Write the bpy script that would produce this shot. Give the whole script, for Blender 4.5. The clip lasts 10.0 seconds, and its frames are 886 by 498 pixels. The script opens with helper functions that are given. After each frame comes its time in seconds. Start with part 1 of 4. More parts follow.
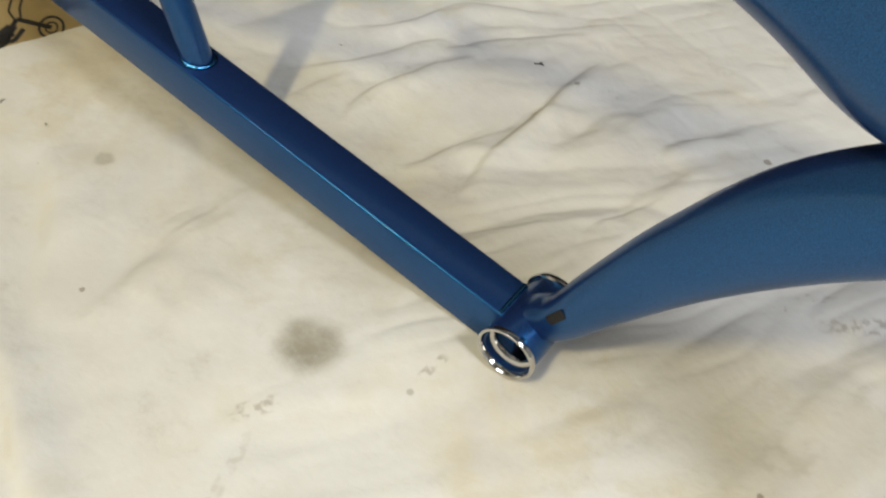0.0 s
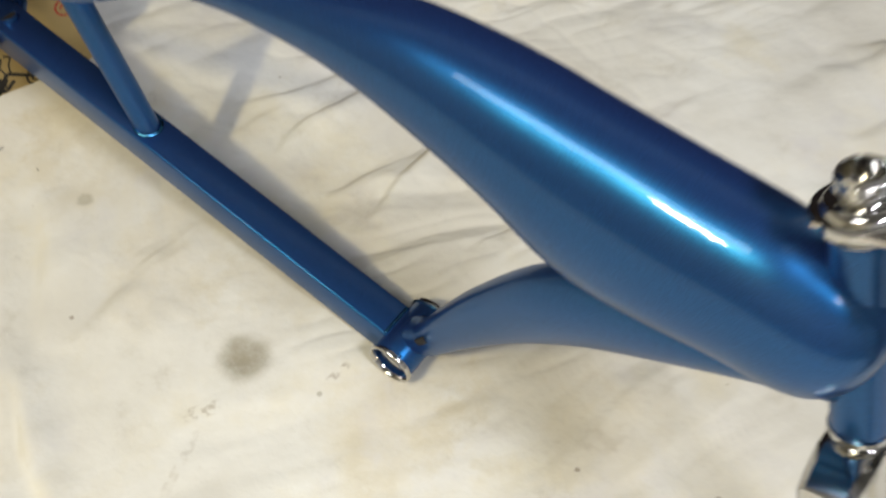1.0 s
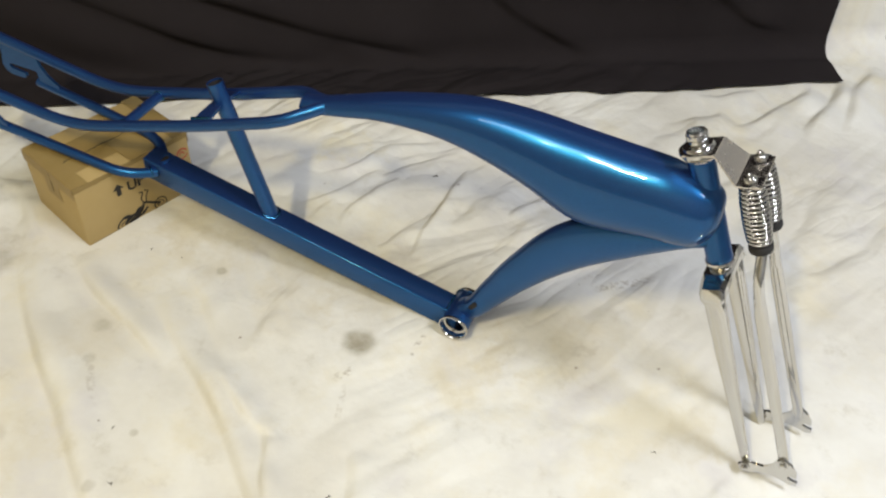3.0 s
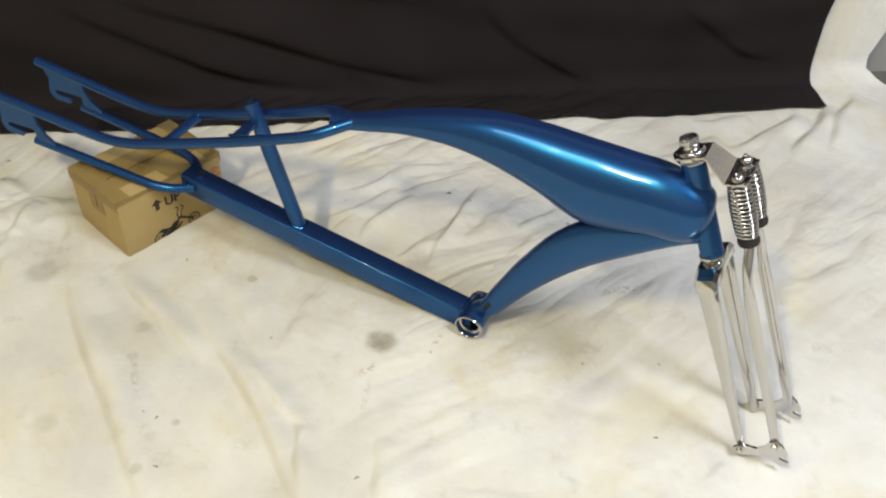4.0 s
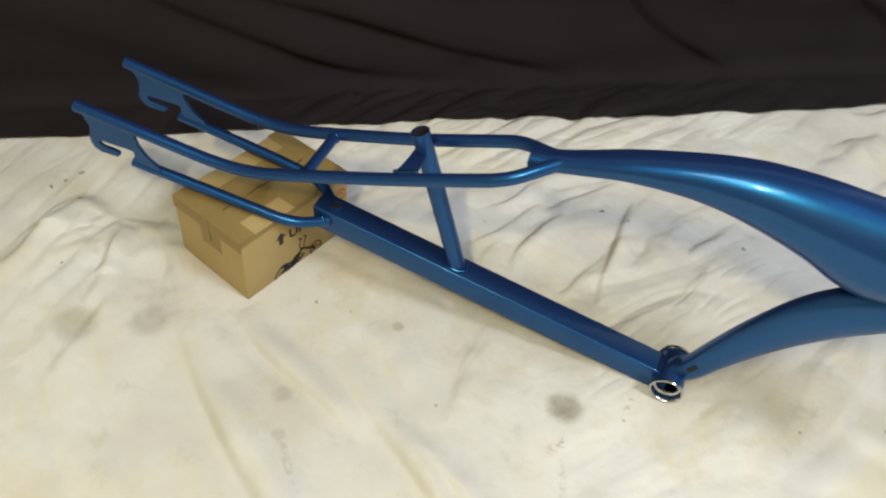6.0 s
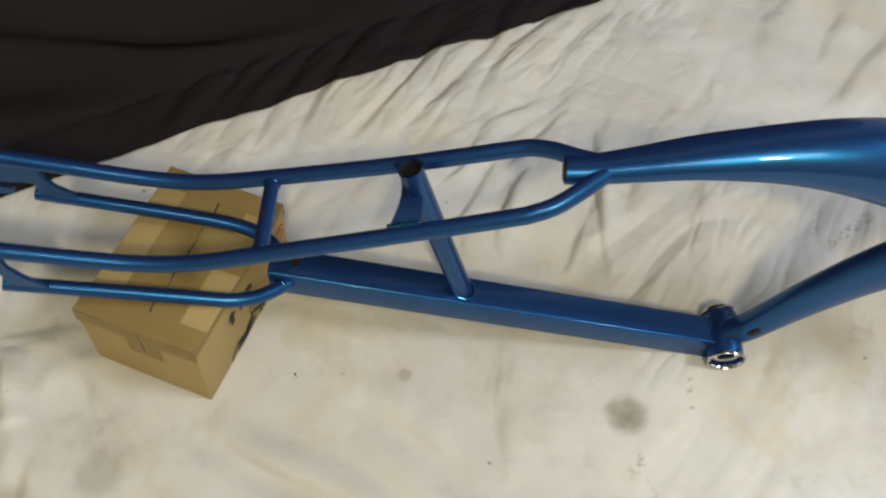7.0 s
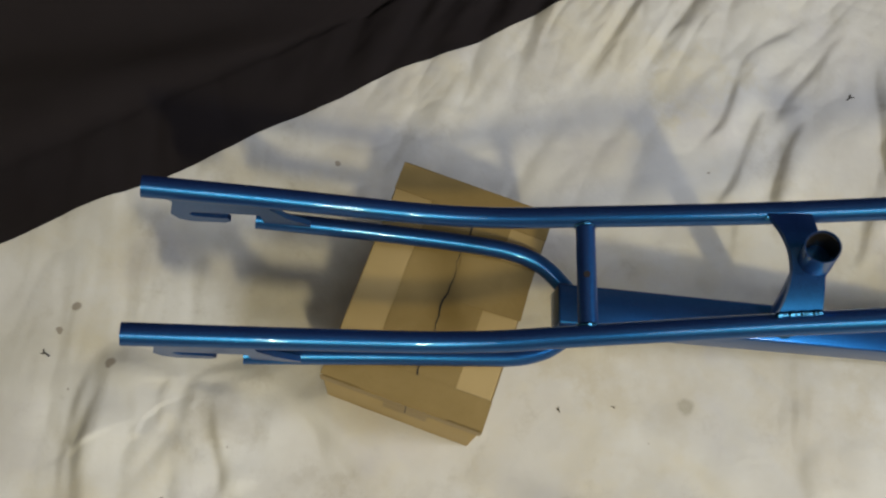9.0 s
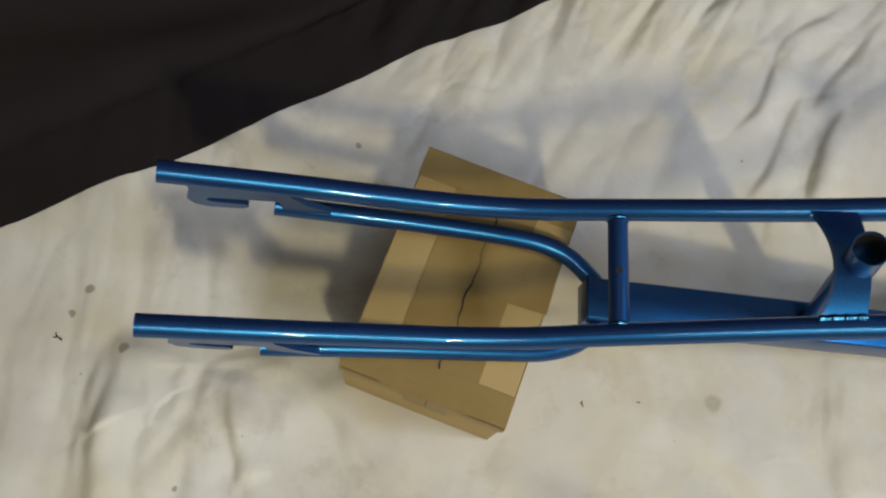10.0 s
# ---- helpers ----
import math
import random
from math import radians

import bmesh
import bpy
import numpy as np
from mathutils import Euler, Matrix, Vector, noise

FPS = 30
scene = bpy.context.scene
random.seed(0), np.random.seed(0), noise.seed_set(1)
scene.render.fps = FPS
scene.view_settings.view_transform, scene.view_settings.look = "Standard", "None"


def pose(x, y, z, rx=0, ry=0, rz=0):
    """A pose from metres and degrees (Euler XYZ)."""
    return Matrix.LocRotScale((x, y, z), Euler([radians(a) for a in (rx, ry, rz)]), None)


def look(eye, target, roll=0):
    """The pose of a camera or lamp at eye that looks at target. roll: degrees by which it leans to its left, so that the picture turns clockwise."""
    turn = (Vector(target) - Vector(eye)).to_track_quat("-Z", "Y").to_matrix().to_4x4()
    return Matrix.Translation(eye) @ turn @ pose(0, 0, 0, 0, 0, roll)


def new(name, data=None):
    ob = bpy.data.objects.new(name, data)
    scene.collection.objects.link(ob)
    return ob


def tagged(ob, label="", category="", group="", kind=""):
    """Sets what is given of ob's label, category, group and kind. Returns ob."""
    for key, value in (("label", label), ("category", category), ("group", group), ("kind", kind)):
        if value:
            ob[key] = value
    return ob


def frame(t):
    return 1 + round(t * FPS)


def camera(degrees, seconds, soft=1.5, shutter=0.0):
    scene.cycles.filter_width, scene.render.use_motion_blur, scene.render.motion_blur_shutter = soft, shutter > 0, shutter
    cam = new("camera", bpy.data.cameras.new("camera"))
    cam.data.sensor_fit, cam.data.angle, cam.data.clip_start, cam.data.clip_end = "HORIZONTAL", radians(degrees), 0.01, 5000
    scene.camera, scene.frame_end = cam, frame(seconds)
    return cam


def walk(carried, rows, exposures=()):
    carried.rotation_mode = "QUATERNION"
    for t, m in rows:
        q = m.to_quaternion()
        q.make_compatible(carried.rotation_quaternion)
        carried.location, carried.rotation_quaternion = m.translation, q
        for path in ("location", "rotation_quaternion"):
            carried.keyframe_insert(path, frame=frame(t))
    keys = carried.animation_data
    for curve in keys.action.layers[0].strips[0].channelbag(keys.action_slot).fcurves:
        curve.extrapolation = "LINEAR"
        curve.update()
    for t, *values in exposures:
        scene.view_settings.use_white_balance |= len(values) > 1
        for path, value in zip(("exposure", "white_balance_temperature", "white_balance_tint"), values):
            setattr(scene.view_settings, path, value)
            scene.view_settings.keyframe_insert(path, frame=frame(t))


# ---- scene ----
cam = camera(52.96, 10.0, soft=2.2, shutter=0.4)
PATH = [
    (0, (0.187, -0.448, 0.633), (-0.538, 0.709, -0.828), 6.0),
    (0.5, (0.25, -0.388, 0.674), (-0.604, 0.683, -0.783), 2.7),
    (0.8, (0.2950, -0.3520, 0.7860), (-0.4290, 0.5600, -0.8400), 0.20),
    (1, (0.31, -0.374, 0.905), (-0.356, 0.562, -0.732), 1.4),
    (1.2, (0.3010, -0.4320, 1.0130), (-0.2750, 0.6090, -0.5950), 6.50),
    (1.5, (0.284, -0.562, 1.101), (-0.131, 0.587, -0.482), 6.9),
    (2, (0.259, -0.742, 1.178), (-0.146, 0.533, -0.308), 4.4),
    (2.5, (0.313, -0.878, 1.216), (-0.168, 0.478, -0.173), 4.6),
    (2.7, (0.342, -0.937, 1.228), (-0.18, 0.389, -0.176), 3.5),
    (4, (0.398, -1.166, 1.286), (-0.165, 0.226, -0.035), 2.6),
    (4.5, (0.422, -1.178, 1.29), (-0.206, 0.193, -0.024), 2.7),
    (5, (0.4, -1.161, 1.288), (-0.212, 0.211, -0.032), 4.1),
    (5.5, (0.194, -1.103, 1.269), (-0.399, 0.257, -0.072), 3.6),
    (6, (-0.092, -0.987, 1.243), (-0.530, 0.323, -0.203), 4.8),
    (7.3, (-0.574, -0.545, 1.172), (-0.429, 0.475, -0.542), 7.1),
    (7.5, (-0.656, -0.506, 1.164), (-0.483, 0.469, -0.573), 8.2),
    (8, (-0.754, -0.445, 1.144), (-0.579, 0.407, -0.657), 10.6),
    (8.5, (-0.814, -0.349, 1.118), (-0.717, 0.364, -0.748), 9.6),
    (9, (-0.848, -0.241, 1.072), (-0.715, 0.392, -0.821), 13.9),
    (9.5, (-0.863, -0.213, 1.051), (-0.71, 0.357, -0.86), 18.0),
    (10, (-0.859, -0.213, 1.045), (-0.751, 0.358, -0.868), 13.8),
]
walk(cam, [(t, look(eye, target, roll)) for t, eye, target, roll in PATH],
     exposures=[(0, 0.17, 6470, 8), (0.5, 0.22, 6470, 9), (1.5, 0.28, 6400, 9), (4.5, 0.25, 6380, 8), (6.0, 0.26, 6330, 7), (7.5, -0.12, 6300, 10), (10, -0.10, 6220, 10)])

# ---------------------------------------------------------------- light
world = bpy.data.worlds.new("room_air")
scene.world = world
world.use_nodes = True
world.node_tree.nodes["Background"].inputs[0].default_value = (0.75, 0.8, 0.9, 1)
world.node_tree.nodes["Background"].inputs[1].default_value = 0.02


def lamp(name, place, size_x, size_y, watts, colour):
    data = bpy.data.lights.new(name, "AREA")
    data.shape, data.size, data.size_y, data.energy, data.color = "RECTANGLE", size_x, size_y, watts, colour
    ob = new(name, data)
    ob.matrix_world = place
    return ob


# Lamps under the ceiling, square to the room: a short warm lamp over the near side and a cool pair of tubes over the
# fork's side; plus an added dim broad fill light.
ROOM_TURN = 30.2
lamp("front_lamp", pose(-0.21, -2.28, 3.10, 0, 0, ROOM_TURN), 0.12, 0.42, 74, (1.0, 0.845, 0.48))
lamp("tube_pair", pose(2.25, -0.45, 3.12, 0, 0, ROOM_TURN), 0.60, 1.20, 106, (0.91, 0.935, 1.04))
# Added broad fill that stands in for bounced light, not a fixture.
lamp("bounce_fill", look((-0.55, -1.55, 3.16), (-0.35, 0.3, 0.0)), 1.6, 0.9, 37, (0.95, 0.955, 0.98))

# ---------------------------------------------------------------- materials


def material(name):
    m = bpy.data.materials.new(name)
    m.use_nodes = True
    t = m.node_tree
    return m, t, t.nodes["Principled BSDF"]


def node(t, kind, **inputs):
    n = t.nodes.new(kind)
    for key, value in inputs.items():
        n.inputs[key.replace("_", " ")].default_value = value
    return n


def coords(t):
    return t.nodes.new("ShaderNodeTexCoord").outputs["Object"]


def noise_tex(t, scale, detail=4.0, rough=0.55, vector=None):
    n = node(t, "ShaderNodeTexNoise", Scale=scale, Detail=detail, Roughness=rough)
    t.links.new(vector if vector else coords(t), n.inputs["Vector"])
    return n.outputs["Fac"]


def mix(t, fac, a, b, how="MIX"):
    n = t.nodes.new("ShaderNodeMix")
    n.data_type, n.blend_type = "RGBA", how
    for value, slot in ((fac, 0), (a, 6), (b, 7)):
        if isinstance(value, (int, float)):
            n.inputs[slot].default_value = value
        elif isinstance(value, tuple):
            n.inputs[slot].default_value = (*value, 1)
        else:
            t.links.new(value, n.inputs[slot])
    return n.outputs[2]


def maths(t, how, a, b=0.0, clamp=False):
    n = t.nodes.new("ShaderNodeMath")
    n.operation, n.use_clamp = how, clamp
    for value, slot in ((a, 0), (b, 1)):
        if isinstance(value, (int, float)):
            n.inputs[slot].default_value = value
        else:
            t.links.new(value, n.inputs[slot])
    return n.outputs[0]


def bump(t, shader, height, strength, distance):
    n = node(t, "ShaderNodeBump", Strength=strength, Distance=distance)
    t.links.new(height, n.inputs["Height"])
    t.links.new(n.outputs["Normal"], shader.inputs["Normal"])


def soft_fac(t, fac, low, high):
    n = t.nodes.new("ShaderNodeMapRange")
    n.interpolation_type = "SMOOTHSTEP"
    n.inputs["From Min"].default_value, n.inputs["From Max"].default_value = low, high
    t.links.new(fac, n.inputs["Value"])
    return n.outputs["Result"]


def candy_blue():
    """Clear blue over metal flake: a cyan metal gleam over a violet-blue ground, under a glossy coat."""
    m, t, s = material("candy_blue_paint")
    cloud = noise_tex(t, 9.0, 3.0)
    flake = soft_fac(t, noise_tex(t, 1500.0, 2.0, 0.5), 0.22, 0.78)
    c = mix(t, flake, (0.009, 0.069, 0.183), (0.018, 0.164, 0.388))
    c = mix(t, maths(t, "MULTIPLY", cloud, 0.25), c, (0.008, 0.088, 0.27))
    t.links.new(c, s.inputs["Base Color"])
    s.inputs["Metallic"].default_value = 1.0
    s.inputs["Roughness"].default_value = 0.34
    s.inputs["Coat Weight"].default_value = 0.60
    s.inputs["Coat Roughness"].default_value = 0.025
    bump(t, s, noise_tex(t, 60.0, 3.0), 0.04, 0.002)
    ground = t.nodes.new("ShaderNodeBsdfDiffuse")
    t.links.new(mix(t, flake, (0.013, 0.027, 0.116), (0.030, 0.056, 0.214)), ground.inputs["Color"])
    both = t.nodes.new("ShaderNodeMixShader")
    both.inputs[0].default_value = 0.37
    t.links.new(s.outputs[0], both.inputs[1])
    t.links.new(ground.outputs[0], both.inputs[2])
    out = next(n for n in t.nodes if n.bl_idname == "ShaderNodeOutputMaterial")
    t.links.new(both.outputs[0], out.inputs["Surface"])
    return m


def chrome():
    m, t, s = material("chrome")
    s.inputs["Base Color"].default_value = (0.58, 0.57, 0.55, 1)
    s.inputs["Metallic"].default_value = 1.0
    smear = noise_tex(t, 35.0, 3.0)
    t.links.new(maths(t, "ADD", maths(t, "MULTIPLY", smear, 0.16), 0.05), s.inputs["Roughness"])
    return m


def brushed_plate():
    m, t, s = material("dull_nickel")
    s.inputs["Base Color"].default_value = (0.62, 0.58, 0.53, 1)
    s.inputs["Metallic"].default_value = 1.0
    t.links.new(maths(t, "ADD", maths(t, "MULTIPLY", noise_tex(t, 50.0), 0.15), 0.18), s.inputs["Roughness"])
    return m


def plain(name, colour, rough, spread=0.25, scale=40.0, metal=0.0):
    m, t, s = material(name)
    dark = tuple(v * (1 - spread) for v in colour)
    t.links.new(mix(t, noise_tex(t, scale), dark, colour), s.inputs["Base Color"])
    s.inputs["Roughness"].default_value, s.inputs["Metallic"].default_value = rough, metal
    return m


def stain_mask(t, where, centre, radius, wobble):
    """1 inside a blot of uneven outline, 0 outside."""
    n = t.nodes.new("ShaderNodeVectorMath")
    n.operation = "DISTANCE"
    t.links.new(where, n.inputs[0])
    n.inputs[1].default_value = (*centre, 0)
    far = maths(t, "ADD", n.outputs["Value"], wobble)
    n2 = t.nodes.new("ShaderNodeMapRange")
    n2.interpolation_type = "SMOOTHSTEP"
    n2.inputs["From Min"].default_value, n2.inputs["From Max"].default_value = radius * 1.30, radius * 0.55
    t.links.new(far, n2.inputs["Value"])
    return n2.outputs["Result"]


def smear_mask(t, where, a, b, wide, scale):
    """1 in the broken flecks of a smudged line from a to b, 0 elsewhere."""
    way = Vector((b[0] - a[0], b[1] - a[1], 0))
    rel = t.nodes.new("ShaderNodeVectorMath")
    rel.operation = "SUBTRACT"
    t.links.new(where, rel.inputs[0])
    rel.inputs[1].default_value = ((a[0] + b[0]) / 2, (a[1] + b[1]) / 2, 0)
    reach = []
    for axis, half in ((way.normalized(), way.length / 2), (Vector((-way.y, way.x, 0)).normalized(), wide)):
        n = t.nodes.new("ShaderNodeVectorMath")
        n.operation = "DOT_PRODUCT"
        t.links.new(rel.outputs["Vector"], n.inputs[0])
        n.inputs[1].default_value = axis
        reach.append(soft_fac(t, maths(t, "MULTIPLY", maths(t, "ABSOLUTE", n.outputs["Value"]), -1 / half), -1.15, -0.55))
    flecks = soft_fac(t, noise_tex(t, scale, 1.5, 0.5, where), 0.42, 0.66)
    return maths(t, "MULTIPLY", maths(t, "MULTIPLY", reach[0], reach[1]), flecks)


def sheet_cloth():
    m, t, s = material("stained_white_cotton")
    where = coords(t)
    flat = t.nodes.new("ShaderNodeVectorMath")
    flat.operation = "MULTIPLY"
    flat.inputs[1].default_value = (1, 1, 0)
    t.links.new(where, flat.inputs[0])
    flat = flat.outputs["Vector"]
    base = mix(t, soft_fac(t, noise_tex(t, 2.2, 6.0, 0.6), 0.36, 0.66), (0.55, 0.53, 0.475), (0.675, 0.67, 0.63))
    yellow = soft_fac(t, noise_tex(t, 4.0, 6.0, 0.62, flat), 0.48, 0.68)
    base = mix(t, maths(t, "MULTIPLY", yellow, 0.52), base, (0.60, 0.54, 0.38))
    bluish = soft_fac(t, noise_tex(t, 5.5, 5.0, 0.6), 0.52, 0.72)
    base = mix(t, maths(t, "MULTIPLY", bluish, 0.50), base, (0.50, 0.485, 0.50))
    grime = soft_fac(t, noise_tex(t, 13.0, 8.0, 0.72), 0.54, 0.80)
    base = mix(t, maths(t, "MULTIPLY", grime, 0.60), base, (0.38, 0.345, 0.27))
    wob = maths(t, "MULTIPLY", maths(t, "SUBTRACT", noise_tex(t, 34.0, 5.0, 0.65, flat), 0.5), 0.040)
    wide_wob = maths(t, "MULTIPLY", maths(t, "SUBTRACT", noise_tex(t, 11.0, 6.0, 0.65, flat), 0.5), 0.30)
    blotch = maths(t, "ADD", maths(t, "MULTIPLY", noise_tex(t, 60.0, 5.0, 0.7, flat), 1.1), 0.35, True)
    patchy = soft_fac(t, noise_tex(t, 18.0, 6.0, 0.6, flat), 0.22, 0.78)
    for (x, y, r, amount, tint) in GRIME_AND_SHADE:
        mask = maths(t, "MULTIPLY", stain_mask(t, flat, (x, y), r, wide_wob), patchy)
        base = mix(t, maths(t, "MULTIPLY", mask, amount * 0.75), base, tint)
    for (x, y, r, amount) in STAINS:
        mask = stain_mask(t, flat, (x, y), r, maths(t, "MULTIPLY", wob, min(0.45, r / 0.030)))
        base = mix(t, maths(t, "MULTIPLY", maths(t, "MULTIPLY", mask, blotch), amount * 1.25), base, (0.27, 0.245, 0.18))
    for a, b, wide, scale, amount in SMEARS:
        mask = smear_mask(t, flat, a, b, wide, scale)
        base = mix(t, maths(t, "MULTIPLY", mask, amount), base, (0.24, 0.19, 0.13))
    for (x, y, r) in SPECKS:
        base = mix(t, maths(t, "MULTIPLY", stain_mask(t, flat, (x, y), r * 0.8, maths(t, "MULTIPLY", wob, 0.45)), 0.62), base, (0.17, 0.125, 0.085))
    t.links.new(base, s.inputs["Base Color"])
    s.inputs["Roughness"].default_value = 0.9
    s.inputs["Specular IOR Level"].default_value = 0.15
    weave = noise_tex(t, 700.0, 2.0)
    crumple = noise_tex(t, 24.0, 5.0, 0.55)
    crinkle = maths(t, "ABSOLUTE", maths(t, "SUBTRACT", noise_tex(t, 42.0, 3.0, 0.5), 0.5))
    fine = maths(t, "ADD", maths(t, "MULTIPLY", weave, 0.05), maths(t, "MULTIPLY", crinkle, 0.55))
    bump(t, s, maths(t, "ADD", fine, crumple), 0.32, 0.006)
    return m


def black_cloth_mat():
    m, t, s = material("black_fabric")
    t.links.new(mix(t, noise_tex(t, 6.0, 4.0), (0.0146, 0.0120, 0.0126), (0.0222, 0.0188, 0.0197)), s.inputs["Base Color"])
    s.inputs["Roughness"].default_value = 0.95
    s.inputs["Specular IOR Level"].default_value = 0.06
    bump(t, s, noise_tex(t, 900.0, 2.0), 0.15, 0.001)
    return m


def cardboard():
    m, t, s = material("brown_cardboard")
    c = mix(t, noise_tex(t, 14.0, 5.0), (0.330, 0.236, 0.090), (0.420, 0.308, 0.132))
    scuff = soft_fac(t, noise_tex(t, 40.0, 6.0, 0.7), 0.62, 0.8)
    c = mix(t, maths(t, "MULTIPLY", scuff, 0.4), c, (0.27, 0.18, 0.085))
    t.links.new(c, s.inputs["Base Color"])
    s.inputs["Roughness"].default_value = 0.75
    bump(t, s, noise_tex(t, 90.0, 4.0), 0.12, 0.002)
    return m


def packing_tape():
    m, t, s = material("brown_packing_tape")
    c = mix(t, noise_tex(t, 22.0, 4.0), (0.215, 0.150, 0.054), (0.295, 0.212, 0.084))
    t.links.new(c, s.inputs["Base Color"])
    s.inputs["Roughness"].default_value = 0.46
    s.inputs["Specular IOR Level"].default_value = 0.14
    bump(t, s, noise_tex(t, 45.0, 4.0, 0.6), 0.45, 0.004)
    return m


# Round oil marks and blots on the sheet: x, y, radius, strength.
STAINS = [
    (-0.148, -0.116, 0.030, 0.68), (-0.150, -0.117, 0.010, 0.45), (-0.972, -0.305, 0.038, 0.38), (-0.868, -0.242, 0.034, 0.33), (-0.585, -0.280, 0.017, 0.30),
    (-0.554, -0.353, 0.012, 0.22), (-0.470, -0.073, 0.010, 0.45), (-0.390, -0.443, 0.008, 0.35), (-0.591, -0.541, 0.020, 0.18), (-0.386, -0.557, 0.012, 0.28),
    (-0.050, -0.098, 0.003, 0.45), (0.147, 0.458, 0.010, 0.28),
]
# Smudged lines, some of them faded writing: start, end, half-width, size of the flecks, strength.
SMEARS = [
    ((-0.150, -0.210), (-0.126, -0.174), 0.009, 130.0, 0.46), ((-0.052, -0.082), (-0.047, -0.050), 0.005, 120.0, 0.50), ((0.198, 0.190), (0.300, 0.270), 0.010, 130.0, 0.50),
    ((0.170, 0.215), (0.205, 0.235), 0.006, 130.0, 0.34), ((0.205, 0.028), (0.260, 0.062), 0.020, 60.0, 0.22), ((-0.126, -0.205), (-0.098, -0.292), 0.006, 90.0, 0.22),
    ((-0.560, -0.345), (-0.478, -0.432), 0.008, 80.0, 0.28),
]
TAN, GREY, BROWN = (0.47, 0.405, 0.27), (0.42, 0.405, 0.40), (0.30, 0.25, 0.16)
# Larger rubbed-in dirt and painted-in shade: x, y, radius, strength, tint.
GRIME_AND_SHADE = [
    (-0.51, -0.03, 0.085, 0.60, TAN), (-0.60, 0.00, 0.060, 0.65, TAN), (-0.32, -0.06, 0.080, 0.55, TAN), (-0.20, -0.02, 0.060, 0.50, TAN), (0.04, -0.060, 0.085, 0.60, TAN), (-1.01, -0.075, 0.050, 0.45, BROWN), (-0.88, -0.21, 0.045, 0.30, BROWN), (-0.15, 0.35, 0.012, 0.6, BROWN),
    # Brown at (-0.98, 0.06) paints in the shadow beside the box.
    (0.10, -0.035, 0.055, 0.45, TAN), (0.23, 0.053, 0.070, 0.50, TAN), (-0.43, 0.37, 0.060, 0.55, (0.62, 0.53, 0.27)), (-0.98, 0.06, 0.085, 0.40, BROWN), (-0.86, -0.20, 0.050, 0.28, BROWN),
    # Grey behind the frame paints in shade of tank, strut and box.
    (-0.62, 0.33, 0.110, 0.50, GREY), (-0.87, 0.27, 0.110, 0.50, GREY), (-0.25, 0.32, 0.120, 0.45, GREY), (-0.02, 0.36, 0.090, 0.45, GREY), (0.22, 0.21, 0.090, 0.30, GREY),
    (-0.59, -0.30, 0.060, 0.50, TAN), (-0.55, -0.55, 0.075, 0.55, TAN), (-0.28, -0.36, 0.060, 0.45, TAN), (0.45, -0.07, 0.055, 0.55, TAN), (-0.93, -0.27, 0.090, 0.22, GREY), (0.36, 0.10, 0.070, 0.35, GREY),
]
SPECKS = [
    (-0.157, 0.355, 0.0045), (0.072, 0.387, 0.005), (-0.451, -0.452, 0.003), (-0.345, -0.198, 0.003), (-1.213, 0.023, 0.006), (-1.229, -0.006, 0.004), (-1.163, -0.045, 0.0065), (-1.209, -0.077, 0.003),
    (-0.912, 0.227, 0.0035), (-1.016, -0.139, 0.003), (-1.085, -0.199, 0.0035), (0.168, 0.195, 0.0035), (0.169, 0.191, 0.003), (0.361, 0.058, 0.003), (0.309, 0.180, 0.003), (-0.420, 0.240, 0.003), (0.226, -0.002, 0.003), (-0.517, -0.118, 0.002),
]

BLUE, CHROME, NICKEL = candy_blue(), chrome(), brushed_plate()
WELD = plain("bright_blue_weld", (0.05, 0.20, 0.38), 0.26, 0.4, 300.0, 1.0)
# Black rubber; solid pieces of it also paint the dark of holes.
RUBBER_HOLE_BLACK = plain("rubber_and_hole_black", (0.010, 0.009, 0.009), 0.8)
BORE = plain("dark_bare_steel", (0.09, 0.085, 0.08), 0.45, metal=0.8)
SHEET, BLACK, CARD, TAPE = sheet_cloth(), black_cloth_mat(), cardboard(), packing_tape()
INK = plain("black_print", (0.02, 0.017, 0.014), 0.7)
RED_INK = plain("red_print", (0.45, 0.06, 0.03), 0.7)
CONCRETE = plain("grey_green_concrete", (0.17, 0.165, 0.135), 0.85, 0.5, 14.0)
PLASTER = plain("grey_wall_paint", (0.36, 0.355, 0.335), 0.9, 0.2, 6.0)
CEILING = plain("grey_ceiling_board", (0.24, 0.235, 0.235), 0.9, 0.2, 5.0)

# ---------------------------------------------------------------- mesh helpers


def part(name, bm, mat, parent=None, label="", smooth=True):
    """Links a bmesh as one mesh object under a thing."""
    bmesh.ops.recalc_face_normals(bm, faces=bm.faces)
    me = bpy.data.meshes.new(name)
    bm.to_mesh(me)
    bm.free()
    me.materials.append(mat)
    if smooth:
        me.shade_smooth()
        me.set_sharp_from_angle(angle=radians(38))
    ob = new(name, me)
    ob.parent = parent
    if label:
        tagged(ob, label)
    return ob


def thing(name, label, category, at=(0, 0, 0), group=""):
    ob = new(name)
    ob.location = at
    ob.empty_display_size = 0.05
    return tagged(ob, label, category, group)


def glide(points, steps=6):
    """A smooth curve through the points."""
    ps = [Vector(p) for p in points]
    ps = [2 * ps[0] - ps[1], *ps, 2 * ps[-1] - ps[-2]]
    out = []
    for a, b, c, d in zip(ps, ps[1:], ps[2:], ps[3:]):
        for k in range(steps):
            s = k / steps
            out.append(0.5 * (2 * b + (c - a) * s + (2 * a - 5 * b + 4 * c - d) * s * s + (3 * b - a - 3 * c + d) * s ** 3))
    return [*out, ps[-2]]


